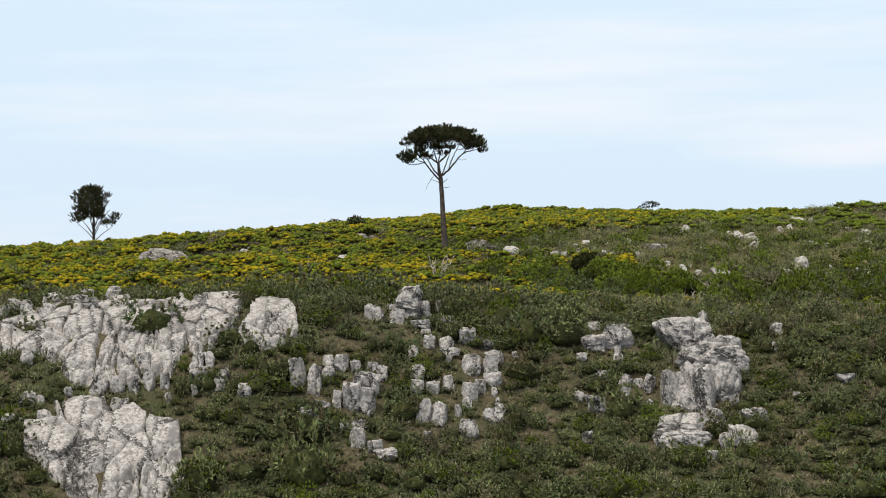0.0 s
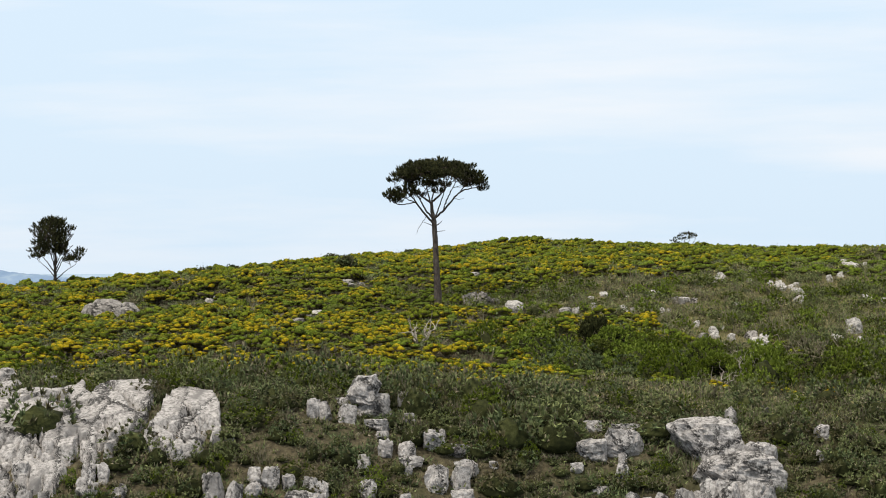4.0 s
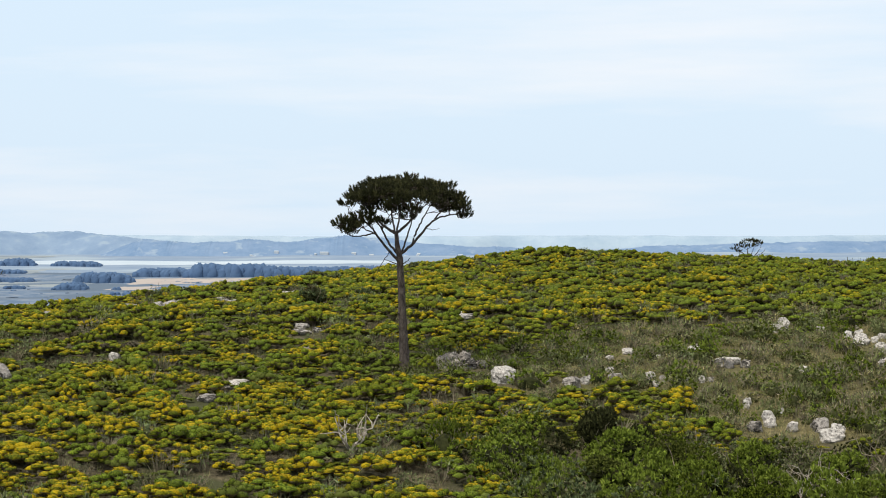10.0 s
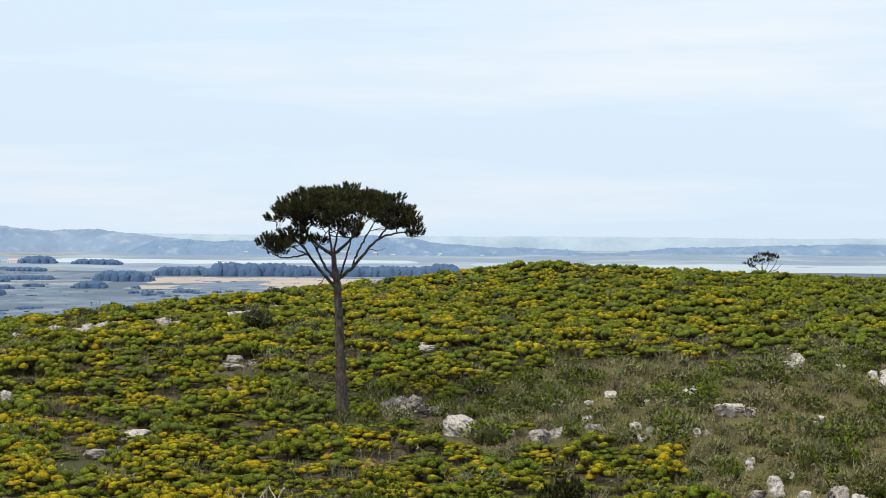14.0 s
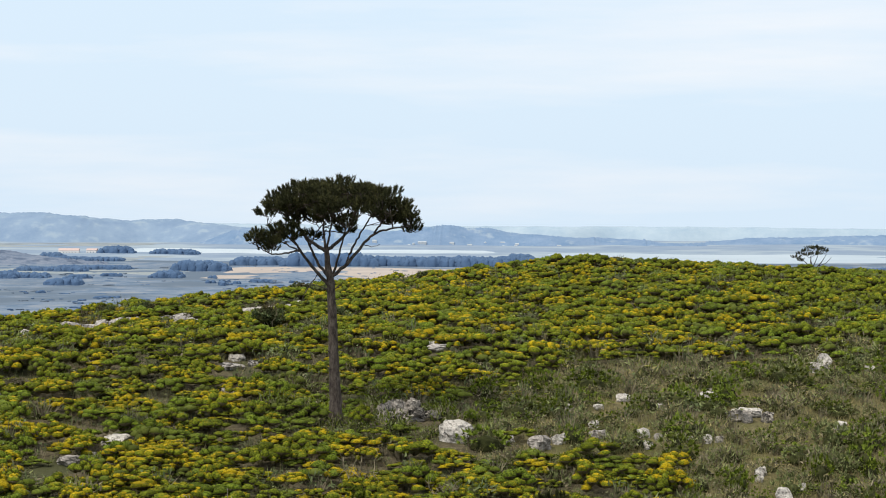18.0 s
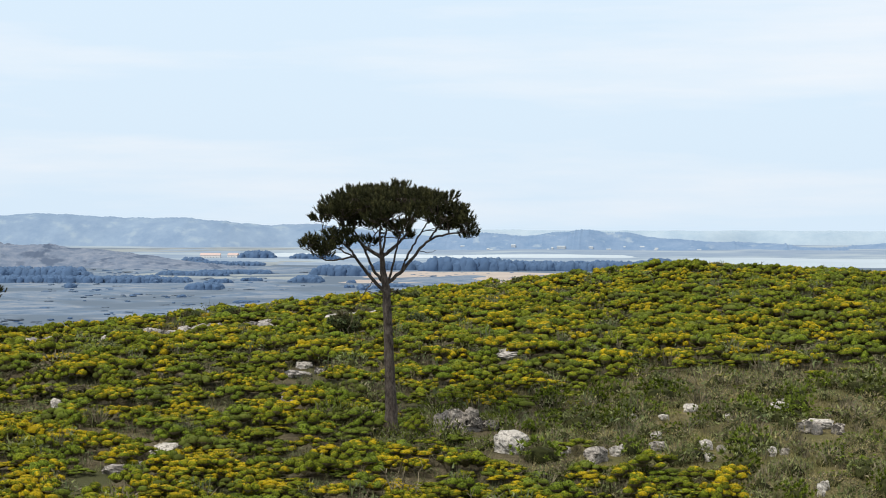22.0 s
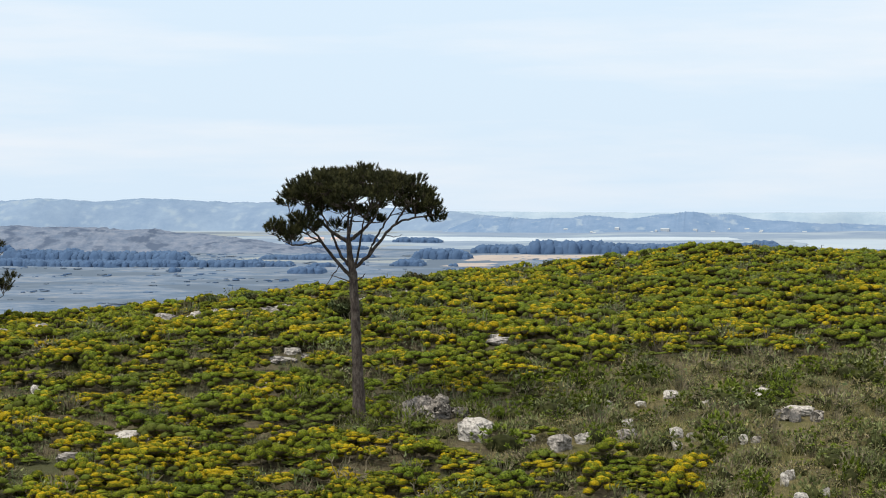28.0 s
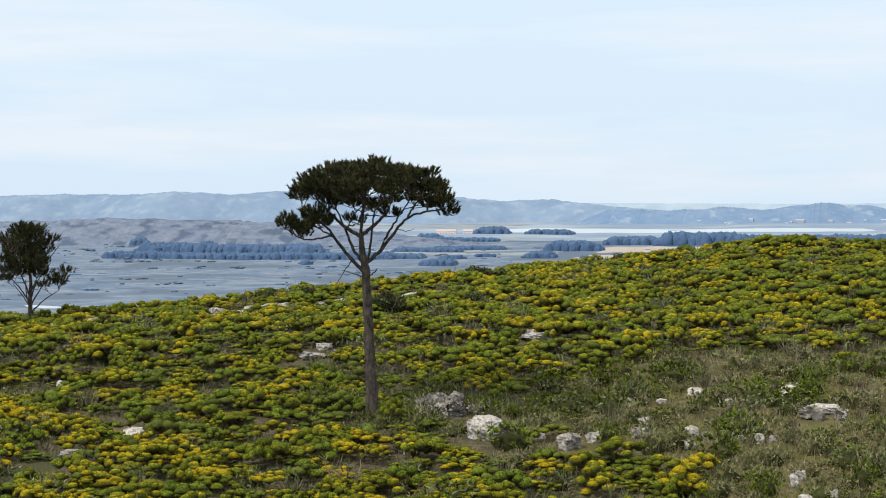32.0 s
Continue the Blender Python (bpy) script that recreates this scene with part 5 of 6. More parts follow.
# two darker colours below each lobe paint its shaded underside
scatter("hollow_bushes", BIG, bush[~thin], [SCRUB, GREEN, LIME, OLIVE, DARK_LEAF_AND_SHADE], "dense dark and light green bushes in the hollow", "bushes",
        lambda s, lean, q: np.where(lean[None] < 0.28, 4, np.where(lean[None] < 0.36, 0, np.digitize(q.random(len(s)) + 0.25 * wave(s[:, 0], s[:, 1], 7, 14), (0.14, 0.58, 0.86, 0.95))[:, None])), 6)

# low tufts right up to the rocks
x, y, rng = spread(-52, 20, -56, -28, 0.42, 19)
on_crag = np.any([inside(x - 0.5, y, o) & inside(x + 0.5, y, o) & inside(x, y - 0.6, o) & inside(x, y + 0.6, o) for o in OUTLINES], 0)
ok = (scrubby(x, y) > 0.3) & ~on_crag & (rng.random(len(x)) < 0.85)
x, y = x[ok], y[ok]
h = rng.uniform(0.18, 0.40, len(x))
TUFTS = [mound_pattern(470 + k, 26, 0.55, 0.5, 0.5, 5, 1, 0.25, 0.085, 0.1) for k in range(6)]
# tuft cores carry painted shade, the shoots their own colours
scatter("low_heather", TUFTS, np.stack([x, y, ground(x, y), h, h, h], 1), [SCRUB, OLIVE, BROWN, DARK_LEAF_AND_SHADE], "low tufts of olive and brown heather round the rocks", "shrubs",
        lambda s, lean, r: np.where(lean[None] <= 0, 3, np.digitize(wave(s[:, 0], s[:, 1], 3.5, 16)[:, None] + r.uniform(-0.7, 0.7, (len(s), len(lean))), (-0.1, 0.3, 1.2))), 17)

# dry grass between the shrubs
x, y, rng = spread(-52, 56, -56, 50, 0.28, 12)
g = grassy(x, y) * (0.92 + 0.5 * wave(x, y, 4.2, 38)) + 0.12 * scrubby(x, y) * (1 - gully(x, y)) + 0.04 + 0.8 * np.exp(-((x - 10.5) / 1.6) ** 2 - ((y + 33) / 3.5) ** 2) + 0.22 * heathery(x, y)
hollow = 1 - soft(0.6 * wave(x, y, 4.4, 51) + 0.45 * wave(x, y, 1.9, 52), -0.30, 0.12)
g = g + (0.12 + 0.40 * hollow) * (y > -32) * (y < 30)
ok = clear_of_rocks(x, y, -0.15) & (g > rng.random(len(x)))
x, y = x[ok], y[ok]
BLADES = [twig_pattern(500 + k, 12, 0, 1.0) for k in range(4)]
for k in range(4):
    BLADES[k][0][1::3] += (BLADES[k][0][0::3] - BLADES[k][0][1::3]) * 0.4
h = rng.uniform(0.24, 0.48, len(x))
scatter("dry_grass", BLADES, np.stack([x, y, ground(x, y), h * 0.8, h, h], 1), [GRASS, BROWN, OLIVE], "pale dry grass tufts and brown twigs", "grass",
        lambda s, lean, r: np.where(r.random((len(s), len(lean))) < 0.25 + 0.6 * grassy(s[:, 0], s[:, 1])[:, None], 0, r.integers(1, 3, (len(s), 1))), 7)


# ---- single bushes, dead wood and small trees ----
def bush_thing(name, x, y, r, h, mat, label, seed, leaves=420, leaf=0.075, stems=7, stem_mat=BROWN, lift=0.0):
    rng = np.random.default_rng(seed)
    root = tagged(new(name), label, "tree" if "tree" in name else "bush")
    root.location = (x, y, float(ground(x, y)))
    pieces = []
    for k in range(stems):
        az = 6.283 * k / stems + rng.uniform(-0.3, 0.3)
        tip = (0.7 * r * math.cos(az), 0.7 * r * math.sin(az), lift + (h - lift) * rng.uniform(0.4, 0.8))
        pieces.append(tube(bend((0.08 * r * math.cos(az), 0.08 * r * math.sin(az), -0.15), tip, 0.08, seed + k, 6, 0.08), np.linspace(0.035, 0.010, 6), 5, 0.1, k))
    for v, q in pieces:
        link_mesh("stem", v, q, stem_mat, root)
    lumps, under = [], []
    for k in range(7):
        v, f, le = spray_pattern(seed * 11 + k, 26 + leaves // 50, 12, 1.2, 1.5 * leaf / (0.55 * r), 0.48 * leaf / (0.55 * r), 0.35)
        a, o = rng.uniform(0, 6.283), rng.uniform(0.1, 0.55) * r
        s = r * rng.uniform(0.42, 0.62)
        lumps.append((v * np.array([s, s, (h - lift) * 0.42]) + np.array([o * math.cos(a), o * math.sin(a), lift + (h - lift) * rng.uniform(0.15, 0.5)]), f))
        # leaves of low lean get the dark index: shade painted under the foliage
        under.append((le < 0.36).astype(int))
    v, f = join(lumps)
    link_mesh("foliage", v, f, [mat, DARK_LEAF_AND_SHADE], root, index=np.concatenate(under))
    return root


bush_thing("dark_bush", 7.1, -15.6, 0.95, 2.05, DARK_LEAF_AND_SHADE, "tall dark green bush in the hollow", 71, 2600, 0.075)
bush_thing("dark_bush", 8.6, -15.3, 0.75, 1.55, DARK_LEAF_AND_SHADE, "tall dark green bush in the hollow", 70, 1900, 0.075)
for k, (bx, by, br, bh) in enumerate(LIGHT_BUSHES):
    bush_thing("light_bush", bx, by, br, bh, (LIME, GREEN, LIME)[k % 3], "broad light green bush in the hollow", 720 + k, 3000, 0.075)
bush_thing("round_bush", -5.3, 22.2, 0.75, 1.5, SCRUB, "round dark bush behind the pine", 74, 600)
bush_thing("low_bush", -6.9, 46.0, 0.85, 1.15, SCRUB, "low dark bush on the crest", 75)
bush_thing("low_bush", -5.7, 46.4, 0.6, 0.95, OLIVE, "low dark bush on the crest", 76)
bush_thing("low_bush", -0.5, 57.0, 1.0, 1.0, SCRUB, "low dark bush on the crest", 77)
bush_thing("low_bush", -15.9, 37.1, 0.7, 1.05, SCRUB, "low dark bush on the crest", 78)
bush_thing("low_bush", -14.3, 38.3, 0.85, 1.1, SCRUB, "low dark bush on the crest", 79)
pine("small_tree", 24.6, 71.5, "small open-crowned tree with bare crooked stems on the crest", [(0, 0, -0.2), (0.03, 0, 0.3), (-0.05, 0, 0.8), (-0.1, 0, 1.2)], [0.09, 0.075, 0.06, 0.04],
     [([(0.0, 0, 0.4), (0.4, 0.1, 0.8), (0.75, 0.1, 1.2), (0.95, 0.1, 1.6)], 0.045, 0.015), ([(-0.02, 0, 0.6), (-0.4, -0.1, 1.0), (-0.85, 0, 1.35)], 0.04, 0.015),
      ([(-0.1, 0, 1.1), (-0.05, 0.2, 1.5), (0.1, 0.2, 1.85)], 0.035, 0.012), ([(0.0, 0, 0.5), (0.1, -0.5, 1.0), (0.3, -0.8, 1.5)], 0.035, 0.012), ([(0.4, 0.1, 0.8), (1.0, 0.2, 1.0), (1.3, 0.2, 1.4)], 0.025, 0.01)],
     [(-1.05, 0.0, 1.35), (-0.75, 0.3, 1.55), (-0.5, -0.2, 1.75), (-0.15, 0.2, 1.95), (0.15, -0.2, 2.0), (0.4, 0.3, 1.85), (0.65, -0.1, 1.9), (0.95, 0.2, 1.75), (0.3, -0.7, 1.6), (-0.3, 0.5, 1.5), (-0.85, -0.3, 1.15), (0.1, 0.1, 1.55)], 80, tufts=13, size=0.24, tuft_len=0.14)
for k, (bx, by, br, bh) in enumerate(((-12.6, 6.6, 0.85, 0.75), (-13.9, 7.2, 0.6, 0.6), (-6.6, -1.6, 0.9, 0.7), (-5.4, -2.4, 0.6, 0.55), (-11.8, -15.0, 0.8, 0.65), (-5.8, -16.2, 0.7, 0.6), (-15.0, -25.5, 1.2, 1.0), (-13.2, -26.0, 0.9, 0.8), (-3.0, 28.0, 0.7, 0.9))):
    bush_thing("twiggy_bush", bx, by, br, bh, (BROWN, BROWN, SCRUB)[k % 3], "brown twiggy bush standing among green heath", 850 + k, 900, 0.05, 11)
bush_thing("pale_bush", 4.5, 0.2, 0.28, 0.5, LIME, "pale yellow flowering bush beside a white stone", 81, 160)


crest_rng = np.random.default_rng(44)
for k in range(18):
    cx = -29 + 3.3 * k + crest_rng.uniform(-1.2, 1.2)
    cy = min(34 + 0.8 * (cx + 26), 62) + crest_rng.uniform(-3, 3)
    bush_thing("low_bush", cx, cy, crest_rng.uniform(0.35, 0.65), crest_rng.uniform(0.55, 0.85), (SCRUB, GREEN, OLIVE)[k % 3], "low bush standing out on the crest", 300 + k, 320)


def dead_shrub(x, y, size, seed, label, mat=DEADWOOD, limbs=6, thick=1.0):
    """A leafless shrub of forked, crooked limbs."""
    rng = np.random.default_rng(seed)
    root = tagged(new("dead_shrub"), label, "dead shrub")
    root.location = (x, y, float(ground(x, y)))
    for k in range(limbs):
        az = 6.283 * k / limbs + rng.uniform(-0.4, 0.4)
        ln = size * rng.uniform(0.6, 1.0)
        tip = np.array([0.65 * ln * math.cos(az), 0.4 * ln * math.sin(az), ln * rng.uniform(0.55, 0.95)])
        main = bend((0, 0, -0.1), tip, 0.05, seed + k, 8, 0.10)
        pieces = [tube(main, np.linspace(0.032, 0.010, 8) * thick, 6, 0.1, k)]
        for j in range(4):
            s = main[3 + j % 4]
            e = s + rng.normal(0, 0.22, 3) * size + np.array([0, 0, 0.16 * size])
            pieces.append(tube(bend(s, e, 0.03, seed + 9 * k + j, 5, 0.1), np.linspace(0.014, 0.005, 5) * thick, 5))
        limb = link_mesh("limb", *pieces[0], mat, root)
        for v, q in pieces[1:]:
            link_mesh("twig", v, q, mat, limb)
    return root


dead_shrub(-1.4, -17.2, 1.6, 91, "bleached leafless shrub standing in the heath", DEADWOOD, 5, 1.8)
dead_shrub(1.7, -9.2, 1.2, 92, "grey leafless shrub with crooked twigs", BROWN, 8)
dead_shrub(4.2, -10.5, 0.9, 93, "grey leafless shrub with crooked twigs", BROWN, 7)
dead_shrub(13.6, -21.9, 1.5, 94, "pale leafless shrub among dark bushes", DEADWOOD, 6, 1.0)
dead_shrub(14.3, -19.4, 1.7, 95, "pale leafless shrub among dark bushes", DEADWOOD, 6, 1.0)
dead_shrub(17.0, -17.0, 2.3, 96, "grey leafless shrub among dark bushes", BROWN, 9, 1.3)
dead_shrub(18.0, -18.6, 2.3, 97, "grey leafless shrub among dark bushes", BROWN, 9, 1.3)
dead_shrub(11.4, -27.0, 1.1, 98, "pale leafless shrub among dark bushes", DEADWOOD, 5)
for k, (px, py, ph) in enumerate(((14.3, 75.4, 1.5), (15.3, 75.2, 1.35))):
    pole = tagged(new("dead_sapling"), "thin bare dead sapling on the crest", "dead tree", "dead saplings on the crest")
    pole.location = (px, py, float(ground(px, py)))
    v, q = tube(bend((0, 0, -0.2), (0.05, 0, ph), 0, 700 + k, 6, 0.01), np.linspace(0.04, 0.018, 6), 6)
    link_mesh("stem", v, q, BARK, pole)
    for j in range(3):
        v, q = tube(bend((0.03, 0, ph * (0.7 + 0.1 * j)), (0.22 * (-1) ** j, 0.1, ph * (0.82 + 0.09 * j)), 0.02, 710 + j, 4, 0.05), np.linspace(0.016, 0.008, 4), 5)
        link_mesh("twig", v, q, BARK, pole)


# ---- the distance ----
def far_material(name, a, b, size, **more):
    return material(name, [(0.35, a), (0.65, b)], size, 1.0, spec=0.0, **more)


# hills, woods and pasture: pale blue haze painted into their base colours
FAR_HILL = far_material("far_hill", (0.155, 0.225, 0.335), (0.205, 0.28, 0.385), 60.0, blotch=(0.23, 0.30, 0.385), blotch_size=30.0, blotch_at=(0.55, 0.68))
DARK_HILL = far_material("haze_tinted_wooded_hill", (0.125, 0.200, 0.320), (0.175, 0.25, 0.37), 45.0, blotch=(0.23, 0.30, 0.39), blotch_size=28.0, blotch_at=(0.58, 0.68))
PALE_HILL = far_material("haze_tinted_tableland", (0.25, 0.335, 0.43), (0.32, 0.40, 0.48), 90.0)
ROCKY_HILL = far_material("haze_tinted_stony_ridge", (0.105, 0.142, 0.212), (0.180, 0.212, 0.275), 16.0, blotch=(0.080, 0.108, 0.165), blotch_size=26.0, blotch_at=(0.52, 0.62))
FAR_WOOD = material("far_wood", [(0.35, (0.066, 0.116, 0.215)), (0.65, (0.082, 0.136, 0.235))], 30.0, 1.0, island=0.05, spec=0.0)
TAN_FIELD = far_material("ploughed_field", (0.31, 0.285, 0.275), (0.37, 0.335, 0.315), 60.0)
PALE_FIELD = far_material("haze_tinted_pasture", (0.205, 0.245, 0.275), (0.255, 0.285, 0.305), 40.0, blotch=(0.15, 0.19, 0.24), blotch_size=90.0)
# pale rough water: the reflected sky is put into its base colour
WATER = material("water_painted_sky_sheen", [(0.4, (0.34, 0.41, 0.48)), (0.6, (0.39, 0.46, 0.53))], 300.0, 0.7, spec=0.15)


# the mist over the eastern lake is painted into this water colour
MIST_WATER = material("water_painted_mist", [(0.4, (0.29, 0.36, 0.435)), (0.6, (0.33, 0.40, 0.47))], 300.0, 0.7, spec=0.15)


def ridge(name, x0, x1, y, depth, line, mat, label, seed, rough=4.0):
    """A long hill whose crest heights come from line, a row of (x, height) pairs; it slopes down to the plain on both sides."""
    rng = np.random.default_rng(seed)
    xs = np.linspace(x0, x1, 640)
    top = np.interp(xs, [p[0] for p in line], [p[1] for p in line])
    ker = np.hanning(41)
    top = np.convolve(np.pad(top, 20, "edge"), ker / ker.sum(), "valid")
    top = top + np.clip(wave(xs, 0 * xs, 170, seed + 5), 0, 1) * 1.1 * rough * rng.random(640) ** 1.5
    ts = np.linspace(-1, 1, 15)
    X = np.repeat(xs[:, None], 15, 1)
    Y = y + ts[None] * depth + 60 * wave(X, 0 * X, 800, seed)
    base = -75.0
    shape = np.cos(ts * math.pi / 2)[None] ** 1.3
    bumps = wave(X, Y, 190, seed + 1) * rough + wave(X, Y, 70, seed + 2) * rough * 0.5 + rng.uniform(-1, 1, X.shape) * rough * 0.25
    Z = base + (top[:, None] - base + bumps * 0.6) * shape
    v = np.stack([X, Y, Z], -1).reshape(-1, 3)
    i, j = np.meshgrid(np.arange(639), np.arange(14), indexing="ij")
    a = (i * 15 + j).ravel()
    ob = link_mesh(name, v, np.stack([a, a + 15, a + 16, a + 1], -1), mat, smooth=True)
    return tagged(ob, label, "hill", kind="backdrop")


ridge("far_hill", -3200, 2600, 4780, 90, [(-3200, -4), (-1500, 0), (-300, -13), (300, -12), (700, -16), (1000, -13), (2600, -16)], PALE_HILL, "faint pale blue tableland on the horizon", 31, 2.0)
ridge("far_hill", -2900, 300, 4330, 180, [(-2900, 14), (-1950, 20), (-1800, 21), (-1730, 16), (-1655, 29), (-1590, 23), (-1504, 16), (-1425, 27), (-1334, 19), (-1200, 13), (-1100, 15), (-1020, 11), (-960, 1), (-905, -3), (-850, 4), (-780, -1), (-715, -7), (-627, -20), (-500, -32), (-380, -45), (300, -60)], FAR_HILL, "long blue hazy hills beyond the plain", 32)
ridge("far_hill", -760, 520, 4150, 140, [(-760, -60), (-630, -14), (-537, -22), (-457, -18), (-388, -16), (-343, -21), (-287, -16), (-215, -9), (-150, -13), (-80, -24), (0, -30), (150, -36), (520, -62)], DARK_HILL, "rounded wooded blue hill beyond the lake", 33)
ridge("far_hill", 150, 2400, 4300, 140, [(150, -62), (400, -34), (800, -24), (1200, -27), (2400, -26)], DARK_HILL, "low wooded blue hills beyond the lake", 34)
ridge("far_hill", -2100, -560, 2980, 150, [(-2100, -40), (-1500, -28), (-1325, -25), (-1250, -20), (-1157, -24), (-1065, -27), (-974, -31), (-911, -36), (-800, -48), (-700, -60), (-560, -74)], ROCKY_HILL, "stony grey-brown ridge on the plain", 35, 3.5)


def patch_of_land(name, corners, mat, label, category, lift=0.7, cells=14):
    """A field or water lying on the plain, between four corners."""
    p = np.array(corners, float)
    a, b = np.meshgrid(np.linspace(0, 1, cells), np.linspace(0, 1, cells), indexing="ij")
    xy = ((1 - a) * (1 - b))[..., None] * p[0] + (a * (1 - b))[..., None] * p[1] + (a * b)[..., None] * p[2] + ((1 - a) * b)[..., None] * p[3]
    edge = np.minimum(np.minimum(a, 1 - a), np.minimum(b, 1 - b))
    xy = xy + np.stack([wave(xy[..., 0], xy[..., 1], 120, 51) * 10, wave(xy[..., 0], xy[..., 1], 90, 52) * 22], -1) * (edge < 0.05)[..., None]
    v = np.concatenate([xy, (ground(xy[..., 0], xy[..., 1]) + np.where(edge <= 0, -0.6, lift))[..., None]], -1).reshape(-1, 3)
    i, j = np.meshgrid(np.arange(cells - 1), np.arange(cells - 1), indexing="ij")
    k = (i * cells + j).ravel()
    return tagged(link_mesh(name, v, np.stack([k, k + cells, k + cells + 1, k + 1], -1), mat, smooth=True), label, category, kind="structure")


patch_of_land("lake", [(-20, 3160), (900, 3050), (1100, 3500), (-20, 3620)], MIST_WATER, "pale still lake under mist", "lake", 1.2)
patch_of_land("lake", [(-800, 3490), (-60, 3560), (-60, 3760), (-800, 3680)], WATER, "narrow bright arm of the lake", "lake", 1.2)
patch_of_land("field", [(-450, 2480), (-120, 2560), (-120, 2880), (-460, 2900)], TAN_FIELD, "bare pinkish-brown ploughed field", "field")
patch_of_land("field", [(-980, 3120), (-640, 3100), (-600, 3330), (-960, 3330)], PALE_FIELD, "pale green pasture", "field")
patch_of_land("field", [(-760, 2560), (-480, 2600), (-480, 2760), (-760, 2780)], PALE_FIELD, "pale green pasture", "field")

patch_of_land("field", [(-1700, 3560), (-900, 3760), (-700, 4120), (-1700, 3980)], PALE_FIELD, "pale misty pastures below the far hills", "field")
patch_of_land("field", [(-1500, 3160), (-1000, 3180), (-960, 3420), (-1500, 3420)], PALE_FIELD, "pale misty pastures behind the stony ridge", "field")

WOODS = ((-804, -763, 3150, 10), (-770, -712, 3430, 13), (-680, -600, 3430, 9), (-515, -440, 2740, 15), (-470, -385, 2960, 12), (-390, -250, 2930, 19), (-270, -60, 2960, 14), (-91, -21, 3050, 11),
         (-679, -574, 2743, 7), (-900, -660, 3100, 6), (-663, -620, 2462, 7), (-587, -546, 2324, 9), (-595, -565, 2468, 6), (-497, -460, 2500, 9), (-359, -332, 2406, 4))
WOODS_WEST = ((-1040, -653, 2449, 9), (-1042, -790, 2560, 16), (-809, -758, 2500, 17), (-1168, -1140, 2860, 17), (-1215, -1190, 3010, 9), (-1310, -1262, 2960, 12), (-716, -622, 2681, 7), (-395, -373, 1705, 11),
              (-566, -540, 2529, 4), (-462, -436, 2027, 3), (-386, -365, 2085, 3), (-73, -29, 3230, 10), (-732, -720, 2321, 9), (-60, 1300, 2790, 7),
              (-407, -400, 2385, 8), (-384, -376, 2325, 8), (-376, -371, 2340, 6), (-372, -364, 2367, 7), (-310, -304, 2403, 5), (-238, -226, 2389, 7), (-552, -546, 2153, 5), (-424, -417, 2503, 8))
FAR_TREE = [lump(np.random.default_rng(600 + k), 8, 3, 0.70, 0.20, 0.26, 0.92) for k in range(6)]
wood_rng = np.random.default_rng(61)


def far_wood(x0, x1, y, h, seed):
    """A distant wood: tree crowns of uneven height packed in rows, thinning out at both ends."""
    rng = np.random.default_rng(seed)
    wide = x1 - x0
    rows = 3 if wide > 30 else 1
    n = max(2, int(wide / (0.22 * h + 1.3)))
    t = (np.repeat(np.arange(n) + 0.5, rows) + rng.uniform(-0.45, 0.45, n * rows)) / n
    x = x0 + wide * t
    yy = y + np.tile(np.arange(rows), n) * 12.0 + rng.uniform(-5, 5, n * rows)
    ends = np.clip(np.minimum(t, 1 - t) * wide / (1.6 * h) + 0.45, 0, 1)
    tall = h * ends * rng.uniform(0.78, 1.02, n * rows) * (1 + 0.14 * wave(x, yy, 70, seed % 7))
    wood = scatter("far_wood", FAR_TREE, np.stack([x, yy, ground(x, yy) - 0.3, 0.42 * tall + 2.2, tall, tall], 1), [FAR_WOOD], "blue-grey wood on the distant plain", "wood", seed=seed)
    return wood


for x0, x1, yy, hh in WOODS + WOODS_WEST:
    far_wood(x0, x1, yy, hh, int(x0) % 97)

# low bushes and hedges strewn over the plain
n = 5200
tx, ty = wood_rng.uniform(-1500, 500, n), wood_rng.uniform(1450, 2900, n)
keep = (wave(tx, ty, 380, 63) + 0.6 * wave(tx, ty, 120, 64) + wood_rng.uniform(-0.3, 0.3, n)) > 0.15
tx, ty = tx[keep], ty[keep]
th = wood_rng.uniform(0.6, 2.2, len(tx)) ** 1.2
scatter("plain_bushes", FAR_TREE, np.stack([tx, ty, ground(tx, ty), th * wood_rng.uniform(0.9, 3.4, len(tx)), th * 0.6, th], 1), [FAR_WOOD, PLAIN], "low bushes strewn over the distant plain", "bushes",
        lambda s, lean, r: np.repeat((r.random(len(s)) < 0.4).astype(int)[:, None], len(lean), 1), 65)


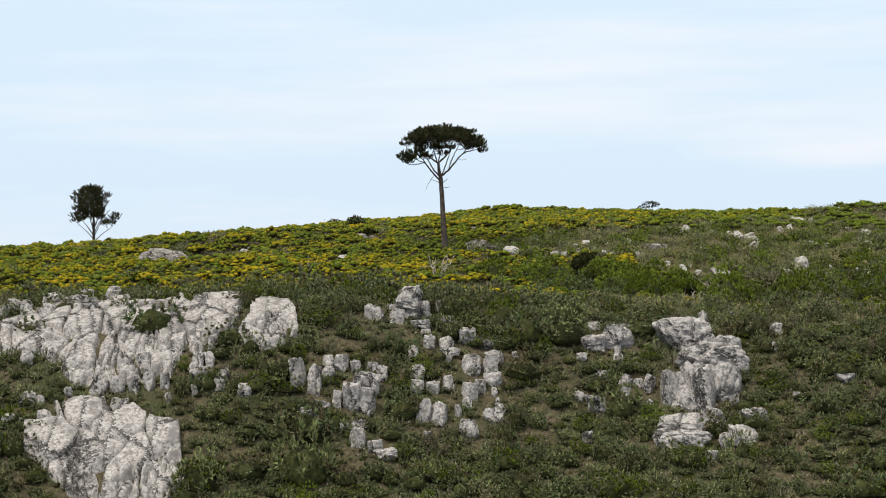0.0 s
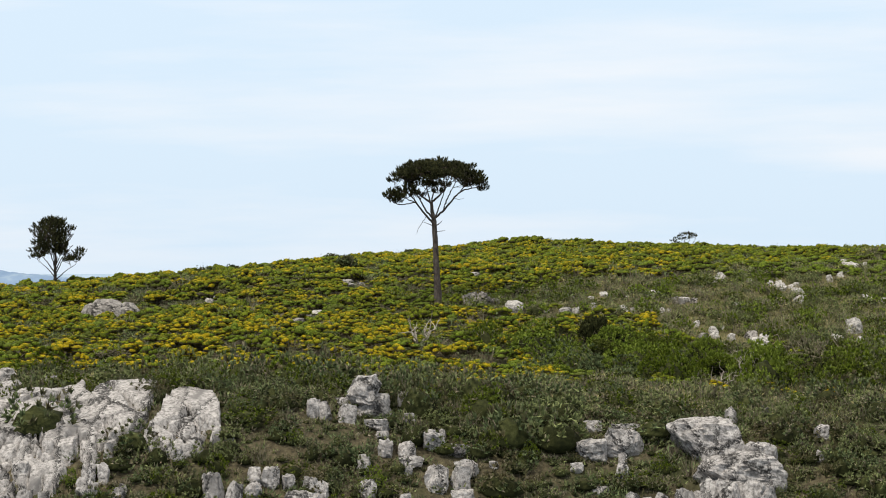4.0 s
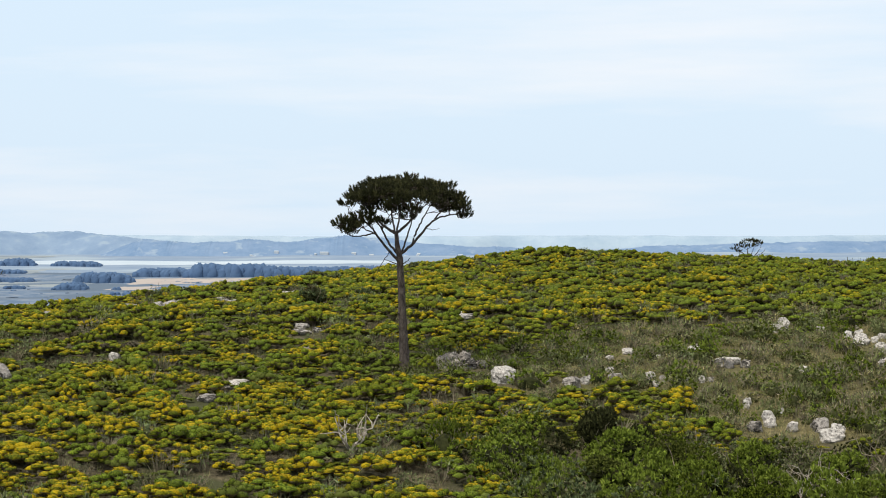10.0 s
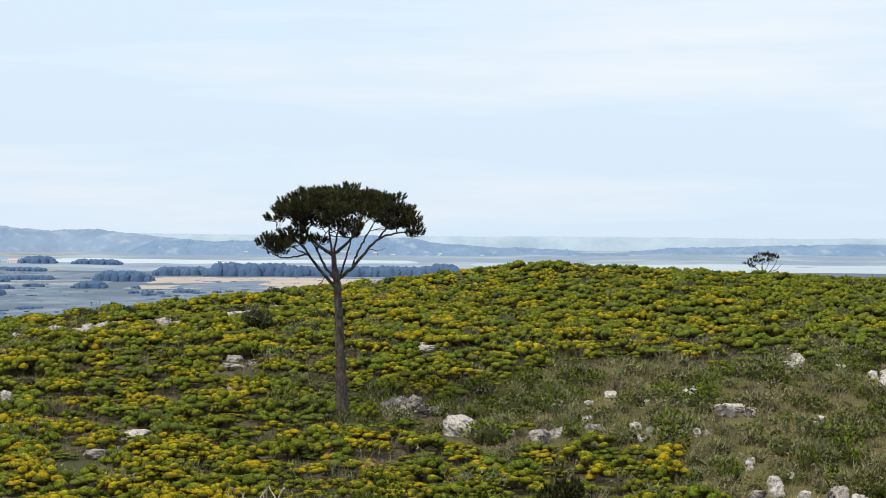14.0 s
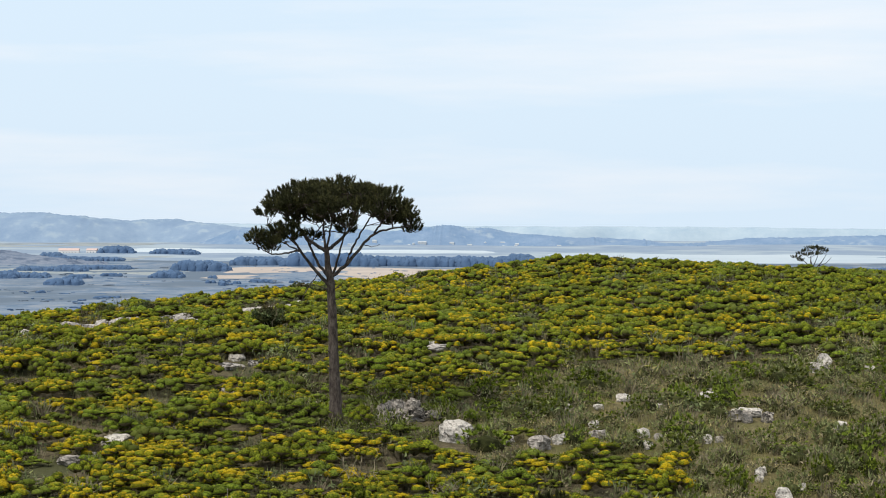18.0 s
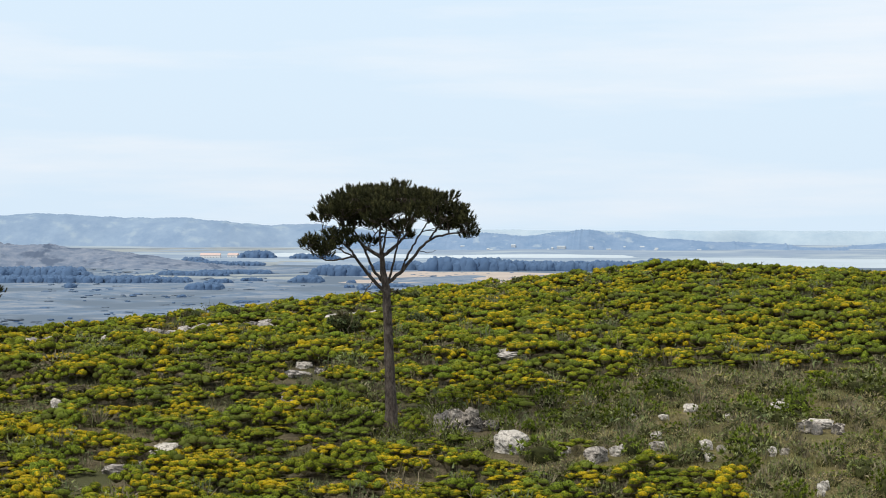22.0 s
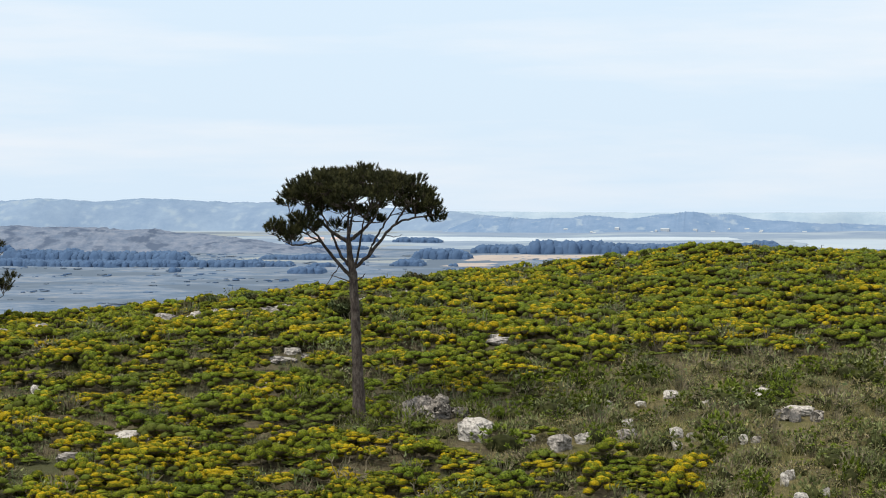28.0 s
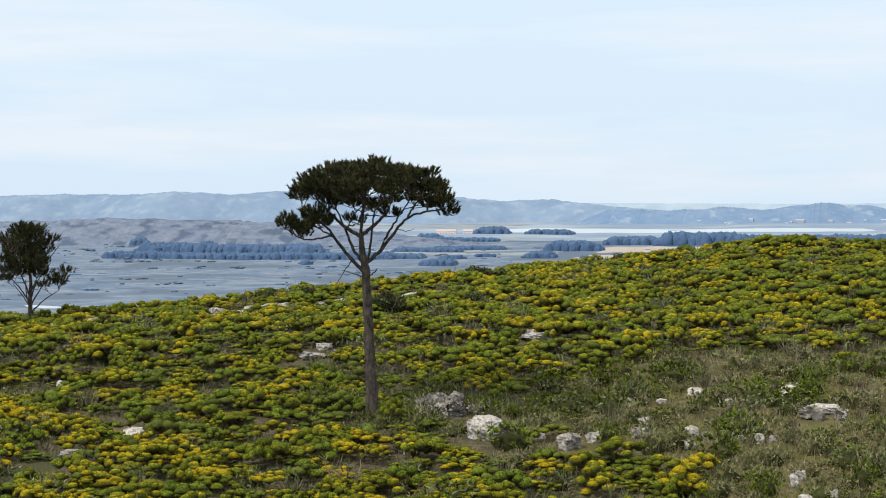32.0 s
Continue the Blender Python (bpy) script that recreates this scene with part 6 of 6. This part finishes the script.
def farmhouse(x, y, w, d, h, turn, label):
    root = tagged(new("farmhouse"), label, "house")
    root.matrix_world = Matrix.Translation((x, y, float(ground(x, y)))) @ pose(0, 0, 0, 0, 0, turn)
    wall_m = far_material("lime_washed_wall", (0.55, 0.55, 0.55), (0.66, 0.66, 0.65), 3.0)
    roof_m = far_material("faded_tile_roof", (0.42, 0.34, 0.33), (0.50, 0.40, 0.38), 2.0)
    pane_m = far_material("window_pane", (0.16, 0.20, 0.25), (0.20, 0.24, 0.29), 2.0)
    box = lambda x0, x1, y0, y1, z0, z1: (np.array([(a, b, c) for a in (x0, x1) for b in (y0, y1) for c in (z0, z1)], float), np.array([(0, 1, 3, 2), (4, 6, 7, 5), (0, 4, 5, 1), (2, 3, 7, 6), (0, 2, 6, 4), (1, 5, 7, 3)]))
    v, q = box(-w / 2, w / 2, -d / 2, d / 2, -2, h)
    link_mesh("wall", v, q, wall_m, root)
    o = 0.5
    rv = np.array([(-w / 2 - o, -d / 2 - o, h), (w / 2 + o, -d / 2 - o, h), (w / 2 + o, d / 2 + o, h), (-w / 2 - o, d / 2 + o, h), (-w / 2 - o, 0, h + d * 0.32), (w / 2 + o, 0, h + d * 0.32)])
    link_mesh("roof", rv, [np.array([(0, 1, 5, 4), (2, 3, 4, 5), (3, 2, 1, 0)]), np.array([(1, 2, 5), (3, 0, 4)])], roof_m, root)
    for k in range(int(w // 5)):
        cx = -w / 2 + 3 + 5 * k
        v, q = box(cx - 0.7, cx + 0.7, -d / 2 - 0.08, -d / 2 + 0.05, 1.0, 2.6)
        link_mesh("window", v, q, pane_m, root)
    return root


farmhouse(-822, 3440, 34, 12, 5.5, 6, "long low farmhouse with pale walls and tiled roof")
farmhouse(-785, 3452, 18, 10, 5, -8, "small pale farm building with tiled roof")
farmhouse(-1262, 2990, 16, 9, 5, 10, "small white farm building under trees")
patch_of_land("pond", [(-745, 1552), (-700, 1548), (-700, 1568), (-745, 1572)], WATER, "small bright pond on the plain", "pond", 1.0, 6)

# white houses strewn over the far slopes
hamlet_rng = np.random.default_rng(81)
walls = []
for k in range(34):
    hx, back = hamlet_rng.uniform(-520, 60), hamlet_rng.uniform(0.55, 0.85)
    crest = np.interp(hx, (-520, -388, -215, -80, 60), (-22, -16, -9, -24, -32))
    hy = 4150 - 140 * back + 60 * float(wave(hx, 0.0, 800, 33))
    hz = -75 + (crest + 75) * math.cos(back * math.pi / 2) ** 1.3
    w, h = hamlet_rng.uniform(4, 9) * (1 + (k % 7 == 0)), hamlet_rng.uniform(2.0, 3.0)
    v = np.array([(hx + a * w, hy + b * 8, hz + c * h) for a in (0, 1) for b in (0, 1) for c in (-1, 1)], float)
    walls.append((np.concatenate([v, [(hx, hy + 4, hz + 1.5 * h), (hx + w, hy + 4, hz + 1.5 * h)]]),
                  np.array([(0, 4, 5), (0, 5, 1), (2, 3, 7), (2, 7, 6), (0, 1, 3), (0, 3, 2), (4, 6, 7), (4, 7, 5), (1, 5, 9), (1, 9, 8), (3, 8, 9), (3, 9, 7), (1, 8, 3), (5, 7, 9)])))
v, f = join(walls)
# white walls greyed towards blue, with the haze in their colour
tagged(link_mesh("far_houses", v, f, far_material("haze_tinted_white_wall", (0.33, 0.38, 0.43), (0.42, 0.46, 0.50), 6.0)), "tiny white houses strewn over the far blue slopes", "houses", kind="stuff")
